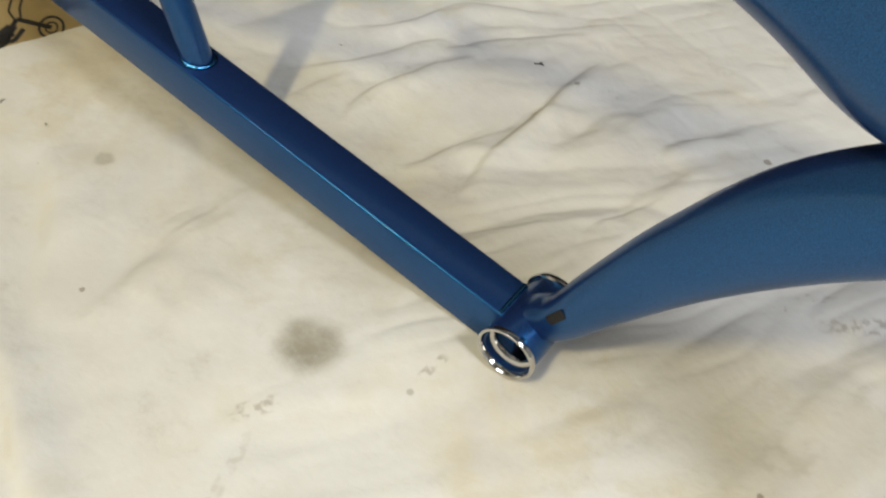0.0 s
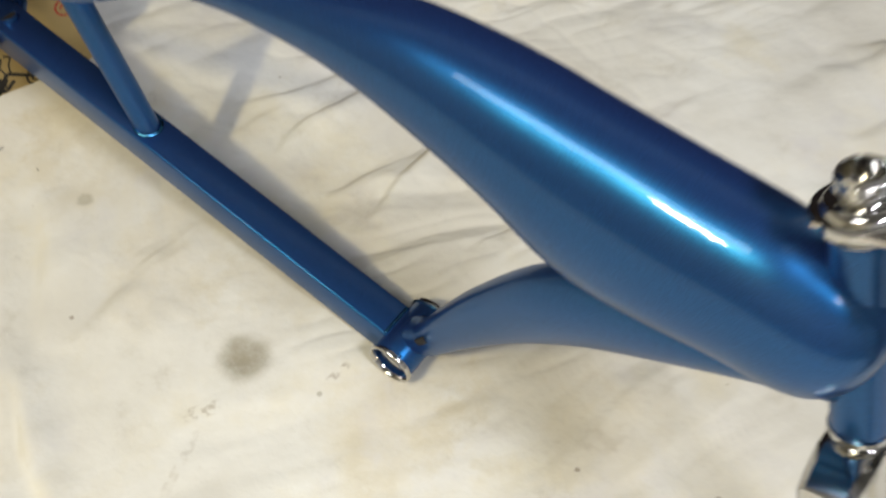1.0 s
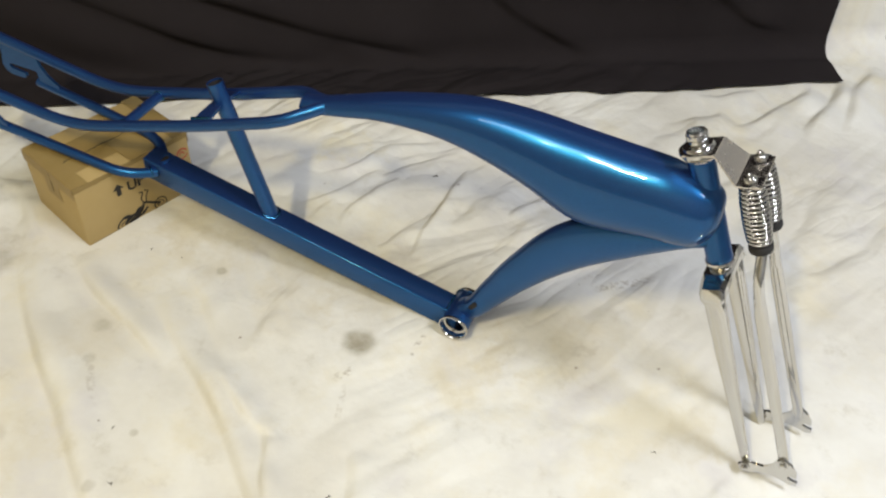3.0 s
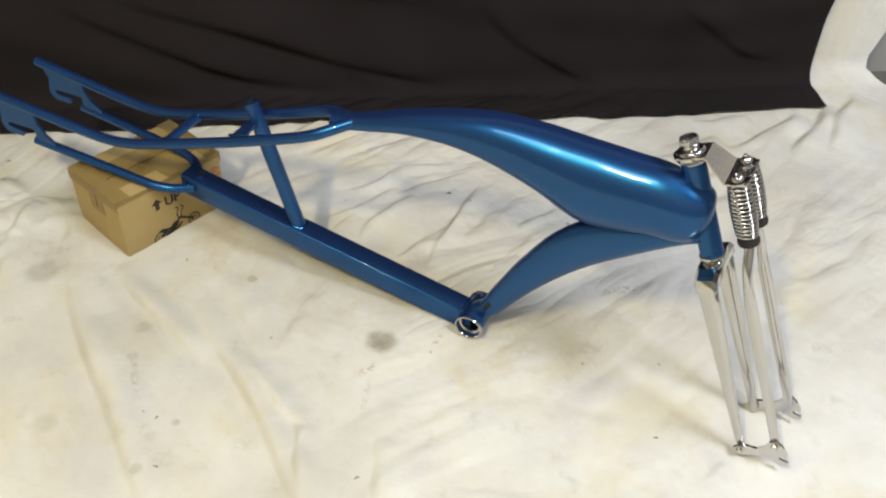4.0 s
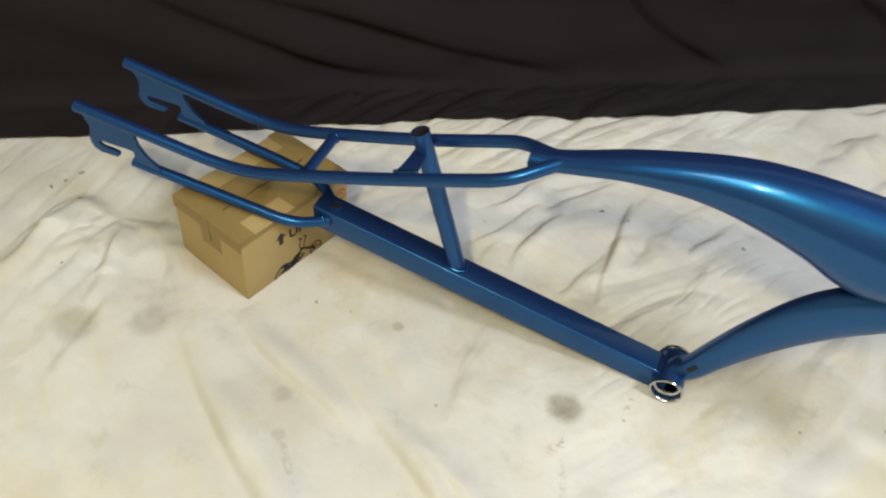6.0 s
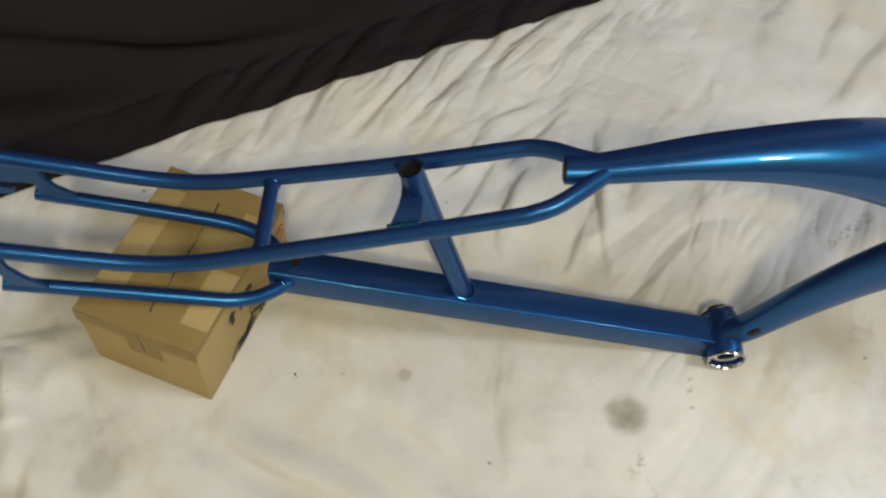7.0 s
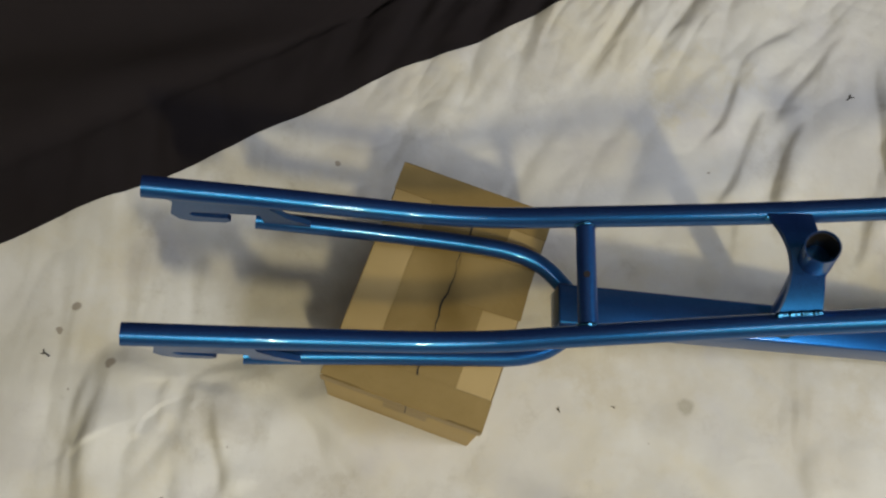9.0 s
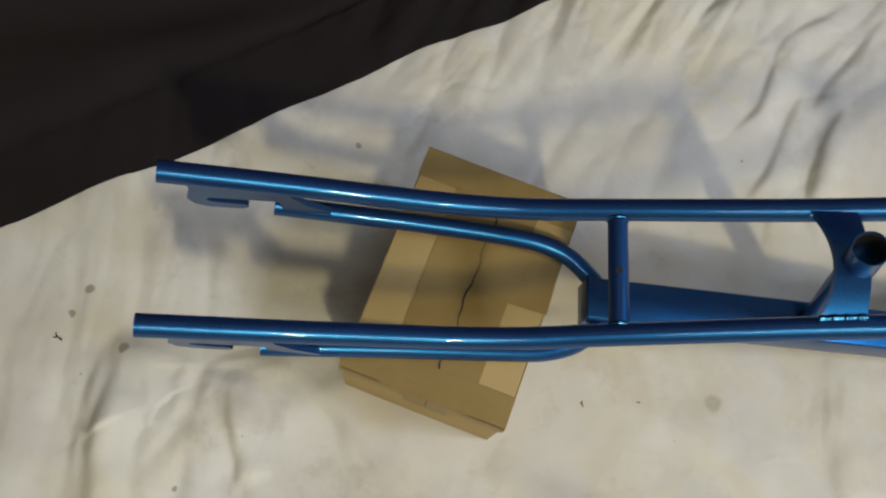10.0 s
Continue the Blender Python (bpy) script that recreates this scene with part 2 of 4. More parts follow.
def rings(bm, loops, closed_ends=True):
    """Skins a row of equally long vertex loops."""
    made = [[bm.verts.new(p) for p in loop] for loop in loops]
    n = len(made[0])
    for a, b in zip(made, made[1:]):
        for k in range(n):
            bm.faces.new((a[k], a[(k + 1) % n], b[(k + 1) % n], b[k]))
    if closed_ends:
        bm.faces.new(made[0])
        bm.faces.new(made[-1][::-1])
    return made


def tube(bm, points, radius, sides=20, steps=6, hollow=0.0):
    """A round tube along a smooth curve; radius is a number or one for each curve point by its share of the way; hollow: the share of the bore at open ends."""
    ps = glide(points, steps) if steps > 1 else [Vector(p) for p in points]
    up = Vector((0, 0, 1))
    loops, n = [], len(ps)
    side = None
    for k, p in enumerate(ps):
        way = (ps[min(k + 1, n - 1)] - ps[max(k - 1, 0)]).normalized()
        if side is None:
            ref = up if abs(way.z) < 0.9 else Vector((0, 1, 0))
            side = way.cross(ref).normalized()
        side = (side - way * side.dot(way)).normalized()
        other = way.cross(side)
        r = radius(k / (n - 1)) if callable(radius) else radius
        loops.append([p + (side * math.cos(a) + other * math.sin(a)) * r for a in (2 * math.pi * j / sides for j in range(sides))])
    if hollow:
        first, last = ps[0], ps[-1]
        inner = [[c + (v - c) * hollow for v in loop] for loop, c in ((loops[0], first), (loops[-1], last))]
        deep0 = [v + (ps[1] - ps[0]).normalized() * radius * 2.5 for v in inner[0]]
        deep1 = [v - (ps[-1] - ps[-2]).normalized() * radius * 2.5 for v in inner[1]]
        loops = [deep0, inner[0], *loops, inner[1], deep1]
    return rings(bm, loops)


def lathe(bm, base, axis, profile, sides=28, caps=True):
    """Turns (radius, height) rows about an axis from a base point."""
    axis = Vector(axis).normalized()
    side = axis.cross(Vector((0.3, 1, 0.2))).normalized()
    other = axis.cross(side)
    loops = [[Vector(base) + axis * h + (side * math.cos(a) + other * math.sin(a)) * max(r, 1e-4) for a in (2 * math.pi * j / sides for j in range(sides))] for r, h in profile]
    return rings(bm, loops, caps)


def slab(bm, outline, thick_way):
    """A flat plate: an outline of points, thickened by a vector."""
    w = Vector(thick_way)
    a = [bm.verts.new(Vector(p) - w / 2) for p in outline]
    b = [bm.verts.new(Vector(p) + w / 2) for p in outline]
    bm.faces.new(a[::-1])
    bm.faces.new(b)
    for k in range(len(a)):
        bm.faces.new((a[k], a[(k + 1) % len(a)], b[(k + 1) % len(a)], b[k]))


def block(bm, centre, size, m=None, bevel=0.0):
    mat = Matrix.Translation(centre) @ (m or Matrix()) @ Matrix.Diagonal((*size, 1))
    made = bmesh.ops.create_cube(bm, size=1.0, matrix=mat)
    if bevel:
        edges = list({e for v in made["verts"] for e in v.link_edges})
        bmesh.ops.bevel(bm, geom=edges, offset=bevel, segments=3, profile=0.5, affect="EDGES")


def soft_edges(bm, offset, segments=2, angle=40):
    edges = [e for e in bm.edges if len(e.link_faces) == 2 and e.calc_face_angle(0) > radians(angle)]
    bmesh.ops.bevel(bm, geom=edges, offset=offset, segments=segments, profile=0.6, affect="EDGES")


# ---------------------------------------------------------------- room
# The backdrop wall stands askew to the bicycle: u runs along it, v towards it.
EDGE = Vector((-1.415, 0.036, 0))
ALONG, TOWARDS = Vector((0.8646, 0.5025, 0)), Vector((-0.5025, 0.8646, 0))
WALL_V = 0.185


def at_uv(u, v, z=0.0):
    return EDGE + ALONG * u + TOWARDS * v + Vector((0, 0, z))


def room_box(name, u0, u1, v0, v1, z0, z1, mat, label, category):
    bm = bmesh.new()
    corners = [at_uv(u, v, z) for z in (z0, z1) for u, v in ((u0, v0), (u1, v0), (u1, v1), (u0, v1))]
    vs = [bm.verts.new(c) for c in corners]
    for f in ((3, 2, 1, 0), (4, 5, 6, 7), (0, 1, 5, 4), (1, 2, 6, 5), (2, 3, 7, 6), (3, 0, 4, 7)):
        bm.faces.new([vs[i] for i in f])
    return tagged(part(name, bm, mat, None, label, smooth=False), label, category, kind="structure")


room_box("floor", -2.2, 5.0, -4.0, WALL_V + 0.02, -0.12, -0.012, CONCRETE, "worn grey-green concrete garage floor", "floor")
room_box("wall_north", -2.2, 5.0, WALL_V + 0.02, WALL_V + 0.16, -0.12, 3.25, PLASTER, "plain grey wall behind the hung cloths", "wall")
# South, west and east walls and ceiling are unseen, added for bounce and reflections.
room_box("wall_south", -2.2, 5.0, -4.14, -4.0, -0.12, 3.25, PLASTER, "unseen grey wall added to close the room", "wall")
room_box("wall_west", -2.34, -2.2, -4.14, WALL_V + 0.16, -0.12, 3.25, PLASTER, "unseen grey wall added to close the room", "wall")
room_box("wall_east", 5.0, 5.14, -4.14, WALL_V + 0.16, -0.12, 3.25, PLASTER, "unseen grey wall added to close the room", "wall")
room_box("ceiling", -2.34, 5.14, -4.14, WALL_V + 0.16, 3.25, 3.35, CEILING, "unseen grey ceiling added to close the room", "ceiling")

# ---------------------------------------------------------------- cloths
# Creases of the sheet, area by area: start, middle and end as x, y, then width and height.
FOLDS_BACK = [
    (-0.439, 0.153, -0.376, 0.256, -0.331, 0.352, 0.010, 0.0070),
    (-0.330, 0.128, -0.329, 0.234, -0.276, 0.326, 0.009, 0.0080),
    (-0.238, 0.113, -0.203, 0.182, -0.176, 0.270, 0.009, 0.0070),
    (-0.158, 0.116, -0.169, 0.269, -0.160, 0.424, 0.010, 0.0130),
    (-0.429, 0.282, -0.386, 0.337, -0.367, 0.408, 0.009, 0.0070),
    (-0.376, 0.385, -0.332, 0.436, -0.246, 0.493, 0.010, 0.0060),
    (-0.323, 0.310, -0.269, 0.394, -0.196, 0.474, 0.011, 0.0080),
    (-0.029, 0.315, -0.006, 0.370, 0.033, 0.418, 0.012, 0.0100),
    (-0.472, 0.441, -0.444, 0.471, -0.406, 0.523, 0.010, 0.0060),
    (-0.117, 0.227, -0.107, 0.305, -0.085, 0.372, 0.018, 0.0080),
    (-0.012, 0.200, -0.002, 0.264, 0.032, 0.335, 0.012, 0.0050),
]
FOLDS_INNER = [
    (-0.326, 0.115, -0.327, 0.168, -0.311, 0.231, 0.007, 0.0040),
    (-0.420, 0.279, -0.377, 0.362, -0.331, 0.422, 0.008, 0.0050),
    (-0.084, 0.271, -0.069, 0.377, -0.001, 0.465, 0.009, 0.0060),
    (-0.021, 0.326, 0.032, 0.439, 0.109, 0.528, 0.010, 0.0080),
    (0.045, 0.492, 0.058, 0.533, 0.071, 0.575, 0.006, 0.0040),
    (-0.265, 0.302, -0.260, 0.368, -0.227, 0.449, 0.008, 0.0050),
    (-0.230, 0.108, -0.209, 0.180, -0.193, 0.266, 0.008, 0.0050),
]
FOLDS_FRONT = [
    (-0.885, -0.175, -0.580, -0.435, -0.300, -0.625, 0.017, 0.0150),
    (-0.748, -0.172, -0.609, -0.239, -0.420, -0.310, 0.013, 0.0130),
    (-0.550, -0.180, -0.305, -0.352, -0.080, -0.525, 0.016, 0.0150),
    (-0.340, -0.283, -0.247, -0.341, -0.165, -0.365, 0.011, 0.0090),
    (-0.197, -0.352, -0.166, -0.409, -0.112, -0.490, 0.011, 0.0090),
    (-0.050, -0.320, -0.020, -0.400, 0.040, -0.500, 0.016, 0.0070),
    (-0.332, 0.013, -0.334, -0.079, -0.340, -0.173, 0.010, 0.0035),
    (-0.312, -0.006, -0.326, -0.132, -0.326, -0.230, 0.011, 0.0035),
    (-0.531, -0.096, -0.439, -0.174, -0.333, -0.254, 0.018, 0.0070),
]
FOLDS_RIGHT = [
    (0.178, -0.162, 0.325, -0.089, 0.513, -0.082, 0.034, 0.0080),
    (0.686, 0.553, 0.615, 0.467, 0.571, 0.411, 0.018, 0.0100),
    (0.677, 0.643, 0.624, 0.570, 0.525, 0.554, 0.021, 0.0080),
    (0.518, -0.104, 0.500, -0.138, 0.488, -0.165, 0.010, 0.0060),
    (0.551, -0.086, 0.565, -0.095, 0.581, -0.114, 0.010, 0.0060),
    (0.271, 0.058, 0.346, 0.048, 0.458, 0.042, 0.031, 0.0060),
]
FOLDS_CORNER = [
    (0.565, 1.213, 0.534, 1.058, 0.495, 0.885, 0.022, 0.0210),
    (0.485, 1.131, 0.425, 0.985, 0.334, 0.856, 0.020, 0.0160),
    (0.622, 1.302, 0.598, 1.165, 0.577, 0.931, 0.022, 0.0180),
    (0.605, 1.433, 0.564, 1.375, 0.525, 1.306, 0.018, 0.0140),
    (0.368, 1.052, 0.304, 0.999, 0.240, 0.951, 0.018, 0.0100),
    (0.304, 0.917, 0.261, 0.860, 0.196, 0.807, 0.020, 0.0100),
]
FOLDS_TAIL = [
    (-1.165, -0.018, -1.176, -0.095, -1.180, -0.209, 0.024, 0.0180),
    (-1.068, -0.051, -1.075, -0.099, -1.128, -0.204, 0.020, 0.0140),
    (-1.044, -0.050, -1.028, -0.149, -1.016, -0.199, 0.012, 0.0100),
    (-1.020, -0.036, -0.999, -0.089, -0.954, -0.173, 0.022, 0.0120),
    (-1.143, -0.039, -1.129, -0.117, -1.114, -0.126, 0.012, 0.0070),
    (-1.242, -0.061, -1.213, -0.130, -1.200, -0.157, 0.016, 0.0070),
    (-1.062, -0.108, -1.059, -0.153, -1.052, -0.189, 0.008, 0.0040),
    (-1.101, -0.043, -1.100, -0.085, -1.100, -0.122, 0.009, 0.0060),
    (-1.199, -0.037, -1.187, -0.156, -1.180, -0.280, 0.020, 0.0130),
    (-1.055, -0.069, -1.029, -0.151, -0.985, -0.280, 0.018, 0.0130),
    (-1.102, -0.068, -1.125, -0.157, -1.127, -0.270, 0.018, 0.0110),
    (-0.988, -0.054, -0.905, -0.125, -0.830, -0.205, 0.016, 0.0085),
    (-0.949, -0.085, -0.905, -0.140, -0.890, -0.200, 0.013, 0.0060),
    (-0.913, -0.078, -0.840, -0.140, -0.780, -0.195, 0.013, 0.0055),
]
FOLDS_FAR = [
    (-0.614, 0.395, -0.685, 0.316, -0.738, 0.247, 0.027, 0.0128),
    (-0.767, 0.332, -0.793, 0.295, -0.808, 0.265, 0.021, 0.0080),
    (-0.180, 0.408, -0.277, 0.314, -0.392, 0.199, 0.024, 0.0112),
    (-0.232, 0.416, -0.309, 0.341, -0.358, 0.295, 0.019, 0.0072),
    (-0.373, 0.474, -0.394, 0.359, -0.408, 0.309, 0.018, 0.0072),
    (-0.258, 0.466, -0.319, 0.434, -0.369, 0.392, 0.019, 0.0072),
    (-0.173, 0.467, -0.214, 0.418, -0.263, 0.333, 0.021, 0.0080),
    (-0.597, 0.341, -0.620, 0.330, -0.631, 0.314, 0.012, 0.0040),
    (-0.865, 0.342, -0.852, 0.307, -0.855, 0.261, 0.018, 0.0048),
    (-0.388, 0.519, -0.435, 0.426, -0.479, 0.338, 0.014, 0.0110),
    (-0.135, 0.479, -0.148, 0.410, -0.180, 0.333, 0.012, 0.0100),
    (-0.187, 0.513, -0.278, 0.418, -0.344, 0.341, 0.013, 0.0100),
    (0.001, 0.518, -0.059, 0.424, -0.096, 0.335, 0.013, 0.0100),
]
FOLDS_NEAR = [
    (-0.340, -0.009, -0.348, -0.072, -0.354, -0.122, 0.013, 0.0064),
    (-0.305, -0.070, -0.316, -0.135, -0.320, -0.176, 0.017, 0.0064),
    (-0.665, -0.129, -0.623, -0.162, -0.591, -0.187, 0.022, 0.0048),
    (-0.279, -0.105, -0.279, -0.140, -0.279, -0.175, 0.017, 0.0048),
    (-0.405, -0.075, -0.409, -0.118, -0.409, -0.139, 0.014, 0.0032),
]


def fold_height(x, y, folds, steps=6):
    """Round-backed folds with a steep creased side, along bent lines."""
    total = np.zeros_like(x)
    for x0, y0, xm, ym, x1, y1, w, tall in folds:
        cx, cy = 2 * xm - (x0 + x1) / 2, 2 * ym - (y0 + y1) / 2
        line = [((1 - f) ** 2 * x0 + 2 * f * (1 - f) * cx + f * f * x1, (1 - f) ** 2 * y0 + 2 * f * (1 - f) * cy + f * f * y1) for f in (k / steps for k in range(steps + 1))]
        room = 6 * w
        near = (x > min(p[0] for p in line) - room) & (x < max(p[0] for p in line) + room) & (y > min(p[1] for p in line) - room) & (y < max(p[1] for p in line) + room)
        px, py = x[near], y[near]
        best, side, along = np.full_like(px, 9.0), np.zeros_like(px), np.zeros_like(px)
        for k, ((ax, ay), (bx, by)) in enumerate(zip(line, line[1:])):
            dx, dy = bx - ax, by - ay
            size = math.hypot(dx, dy)
            f = np.clip(((px - ax) * dx + (py - ay) * dy) / size ** 2, 0, 1)
            far = np.hypot(px - ax - f * dx, py - ay - f * dy)
            sign = np.sign((px - ax) * dy - (py - ay) * dx)
            nearer = far < best
            best, side, along = np.where(nearer, far, best), np.where(nearer, sign, side), np.where(nearer, (k + f) / steps, along)
        away = 1.0 if (y1 - y0) + 0.2 * (x1 - x0) > 0 else -1.0
        d = (best * side + 0.22 * w * np.sin(along * 9.0 + x0 * 40)) * away - 0.9 * w
        taper = np.clip(1 - np.abs(2 * along - 1) ** 2.6, 0, 1) * (0.8 + 0.2 * np.sin(along * 14 + y0 * 60))
        swell = np.where(d < 0, np.exp(-((d / (1.05 * w)) ** 2)), np.exp(-((d / (2.5 * w)) ** 2)))
        total[near] += tall * taper * (0.85 * swell - 0.18 * np.exp(-(((d + 1.15 * w) / (0.42 * w)) ** 2)) - 0.25 * np.exp(-(((d + 1.6 * w) / (1.6 * w)) ** 2)))
    return total


def wave_noise(x, y, seed, count, low, high, power=1.0):
    """Smooth uneven ground from many crossing waves, bent by one another."""
    rng = np.random.default_rng(seed)
    h, total = np.zeros_like(x), 0.0
    for _ in range(count):
        k = math.exp(rng.uniform(math.log(low), math.log(high)))
        a, ph = rng.uniform(0, 2 * math.pi), rng.uniform(0, 2 * math.pi)
        bend = 0.8 * np.sin(0.37 * k * (x * math.sin(a) - y * math.cos(a)) + ph * 3)
        amp = k ** -power
        h += amp * np.sin(k * (x * math.cos(a) + y * math.sin(a)) + ph + bend)
        total += amp
    return h / total * math.sqrt(count)


def crumpled(x, y, angle, seed):
    """Long uneven creases that run at an angle, with narrow valleys and round backs."""
    ca, sa = math.cos(radians(angle)), math.sin(radians(angle))
    run, over = x * ca + y * sa, -x * sa + y * ca
    over = over + 0.045 * wave_noise(x, y, seed, 8, 3.0, 9.0)
    some = np.clip(0.62 + 0.6 * wave_noise(x, y, seed + 1, 8, 3.0, 9.0), 0.12, 1)
    wide = np.sqrt(wave_noise(over, 0.22 * run, seed + 2, 26, 34.0, 85.0) ** 2 + 0.006)
    fine = np.sqrt(wave_noise(over, 0.30 * run, seed + 3, 26, 95.0, 220.0) ** 2 + 0.01)
    thin = np.sqrt(wave_noise(x, y, seed + 4, 22, 45.0, 120.0) ** 2 + 0.02)
    return np.clip(wide, 0, 0.95) * some * 0.0105 + np.clip(fine, 0, 0.8) * some ** 1.5 * 0.0030 + np.clip(thin, 0, 0.8) * 0.0010


def gathers(seed, count, x0, x1, y0, y1, angle, spread, lengths, widths, heights):
    """Loose folds strewn over a patch of the sheet, all running much the same way."""
    rng = np.random.default_rng(seed)
    out = []
    for k in range(count):
        cx = x0 + (x1 - x0) * (k + rng.uniform(0.1, 0.9)) / count
        cy, turn, half = rng.uniform(y0, y1), radians(angle + rng.uniform(-spread, spread)), rng.uniform(*lengths) / 2
        dx, dy, bow = half * math.cos(turn), half * math.sin(turn), rng.uniform(-0.12, 0.12) * half
        out.append((cx - dx, cy - dy, cx - dy / half * bow, cy + dx / half * bow, cx + dx, cy + dy, rng.uniform(*widths), rng.uniform(*heights)))
    return out


FOLDS_LOOSE = [
    *gathers(5, 8, -1.34, -0.94, -0.34, -0.14, 88, 8, (0.20, 0.36), (0.012, 0.022), (0.004, 0.008)),
    *gathers(6, 20, -0.95, -0.10, 0.24, 0.46, 56, 14, (0.14, 0.32), (0.014, 0.026), (0.002, 0.0045)),
    *gathers(7, 12, 0.05, 0.75, 0.40, 1.05, 66, 14, (0.18, 0.40), (0.018, 0.032), (0.006, 0.012)),
    *gathers(8, 7, -0.90, -0.05, -0.62, -0.18, -36, 10, (0.20, 0.45), (0.018, 0.032), (0.004, 0.008)),
    *gathers(9, 8, 0.05, 0.60, -0.35, 0.30, 25, 40, (0.10, 0.24), (0.014, 0.026), (0.002, 0.005)),
    *gathers(10, 8, -0.45, 0.10, 0.10, 0.40, 60, 18, (0.08, 0.18), (0.008, 0.014), (0.003, 0.005)),
]


def sheet_relief(x, y):
    big = wave_noise(x, y, 3, 14, 6.0, 18.0) * 0.0030
    step = lambda v, a, b: np.clip((v - a) / (b - a), 0, 1) ** 2 * (3 - 2 * np.clip((v - a) / (b - a), 0, 1))
    front = step(-y, -0.06, 0.10)
    tail = step(-x, 0.93, 1.05)
    fan = front * step(-x, 0.15, 0.40) * (1 - tail)
    rest = (1 - fan) * (1 - tail)
    calm = (1 - 0.65 * front * (1 - tail)) * (1 - 0.60 * step(x, 0.0, 0.22))
    creases = (crumpled(x, y, 63, 40) * rest * 1.35 + crumpled(x, y, -43, 50) * fan * 0.9 + crumpled(x, y, 96, 60) * tail * 0.40) * calm
    folds = 1.15 * fold_height(x, y, FOLDS_BACK) + 0.4 * fold_height(x, y, [*FOLDS_INNER, *FOLDS_FAR]) + 0.95 * fold_height(x, y, FOLDS_TAIL)
    folds += 1.3 * fold_height(x, y, FOLDS_FRONT, 10) + 1.4 * fold_height(x, y, FOLDS_CORNER) + fold_height(x, y, [*FOLDS_RIGHT, *FOLDS_LOOSE]) + 0.6 * fold_height(x, y, FOLDS_NEAR)
    h = np.clip(big, -0.004, 0.01) + creases + folds
    # pressed flat where the frame and fork stand
    for px, py, r in ((0.0, 0.0, 0.05), (0.50, -0.06, 0.05), (0.50, 0.06, 0.05)):
        h = h * (1 - 0.85 * np.exp(-((x - px) ** 2 + (y - py) ** 2) / r ** 2))
    return h + 0.001


def drape(q, gap, bend_at=0.085, radius=0.075):
    """Floor to wall: way along the cloth to (v, z)."""
    arc = radius * math.pi / 2
    a = np.clip((q - bend_at) / arc, 0, 1) * math.pi / 2
    rest = np.clip(q - bend_at - arc, 0, None)
    v = np.minimum(q, bend_at) + radius * np.sin(a) + 0.03 * (1 - np.exp(-rest / 0.5))
    z = radius * (1 - np.cos(a)) + rest
    facing = np.sin(a)
    return v - gap * facing, z + gap * (1 - facing), facing


def cloth_grid(name, us, qs, shape, mat, label, category):
    u, q = np.meshgrid(us, qs)
    co = shape(u, q)
    nv, nu = u.shape
    idx = np.arange(nu * nv).reshape(nv, nu)
    quads = np.stack([idx[:-1, :-1], idx[:-1, 1:], idx[1:, 1:], idx[1:, :-1]], -1).reshape(-1, 4)
    me = bpy.data.meshes.new(name)
    me.from_pydata(co.reshape(-1, 3).tolist(), [], quads.tolist())
    me.materials.append(mat)
    me.shade_smooth()
    return tagged(new(name, me), label, category)


# Sagging folds of the black cloth: start, middle and end as way along the wall and height, then width and depth.
BLACK_FOLDS = [
    (0.42, 0.335, 0.80, 0.195, 1.31, 0.055, 0.026, 0.026), (1.00, 0.122, 1.31, 0.050, 1.66, 0.020, 0.020, 0.018), (0.28, 0.320, 0.62, 0.140, 0.98, 0.068, 0.024, 0.022),
    (1.33, 0.300, 1.50, 0.135, 1.72, 0.050, 0.022, 0.016), (1.86, 0.290, 2.03, 0.160, 2.17, 0.112, 0.020, 0.014), (0.10, 0.560, 0.62, 0.400, 1.25, 0.300, 0.036, 0.018), (1.2, 0.60, 1.7, 0.45, 2.2, 0.55, 0.050, 0.016),
]


def sheet_shape(u, q):
    edge = 2.46 + 0.5 * np.clip(0.16 - q, 0, 3) ** 0.8 + 0.30 * np.clip(q - 0.20, 0, 3)
    u = -2.1 + (u + 2.1) / (2.46 + 2.1) * (edge + 2.1)
    v, z, facing = drape(q, 0.0)
    x = EDGE.x + ALONG.x * u + TOWARDS.x * v
    y = EDGE.y + ALONG.y * u + TOWARDS.y * v
    lay = sheet_relief(x, y) * (1 - facing)
    hang = np.clip(wave_noise(u, q * 0.5, 21, 10, 8.0, 26.0) * 0.006, -0.012, 0.012) * facing
    x, y = x - TOWARDS.x * (hang + 0.006 * facing), y - TOWARDS.y * (hang + 0.006 * facing)
    return np.stack([x, y, z + lay], -1)


def black_shape(u, q):
    start = -0.028 * np.sin(math.pi * np.clip(u / 2.284, 0, 1) ** 1.5) + 0.003 * np.sin(u * 13.0) + 0.003 * np.sin(u * 29.0 + 1)
    q = q + start * np.clip(1 - q / 0.3, 0, 1)
    v, z, facing = drape(q, 0.030)
    x = EDGE.x + ALONG.x * u + TOWARDS.x * v
    y = EDGE.y + ALONG.y * u + TOWARDS.y * v
    lay = np.clip(sheet_relief(x, y), 0, 1) * (1 - facing)
    swag = np.sin(14.0 * (q - 0.28 * np.cos(u * 1.9)) + 1.2 * np.sin(u * 3.1))
    hang = facing ** 0.5 * (fold_height(u, z + 0.04, BLACK_FOLDS) + 0.012 * np.clip(swag, 0, 1) ** 3 + np.clip(wave_noise(u, q, 31, 10, 5.0, 16.0) * 0.005, -0.008, 0.01))
    x, y = x - TOWARDS.x * hang, y - TOWARDS.y * hang
    return np.stack([x, y, z - 0.021 * (1 - facing) + lay], -1)


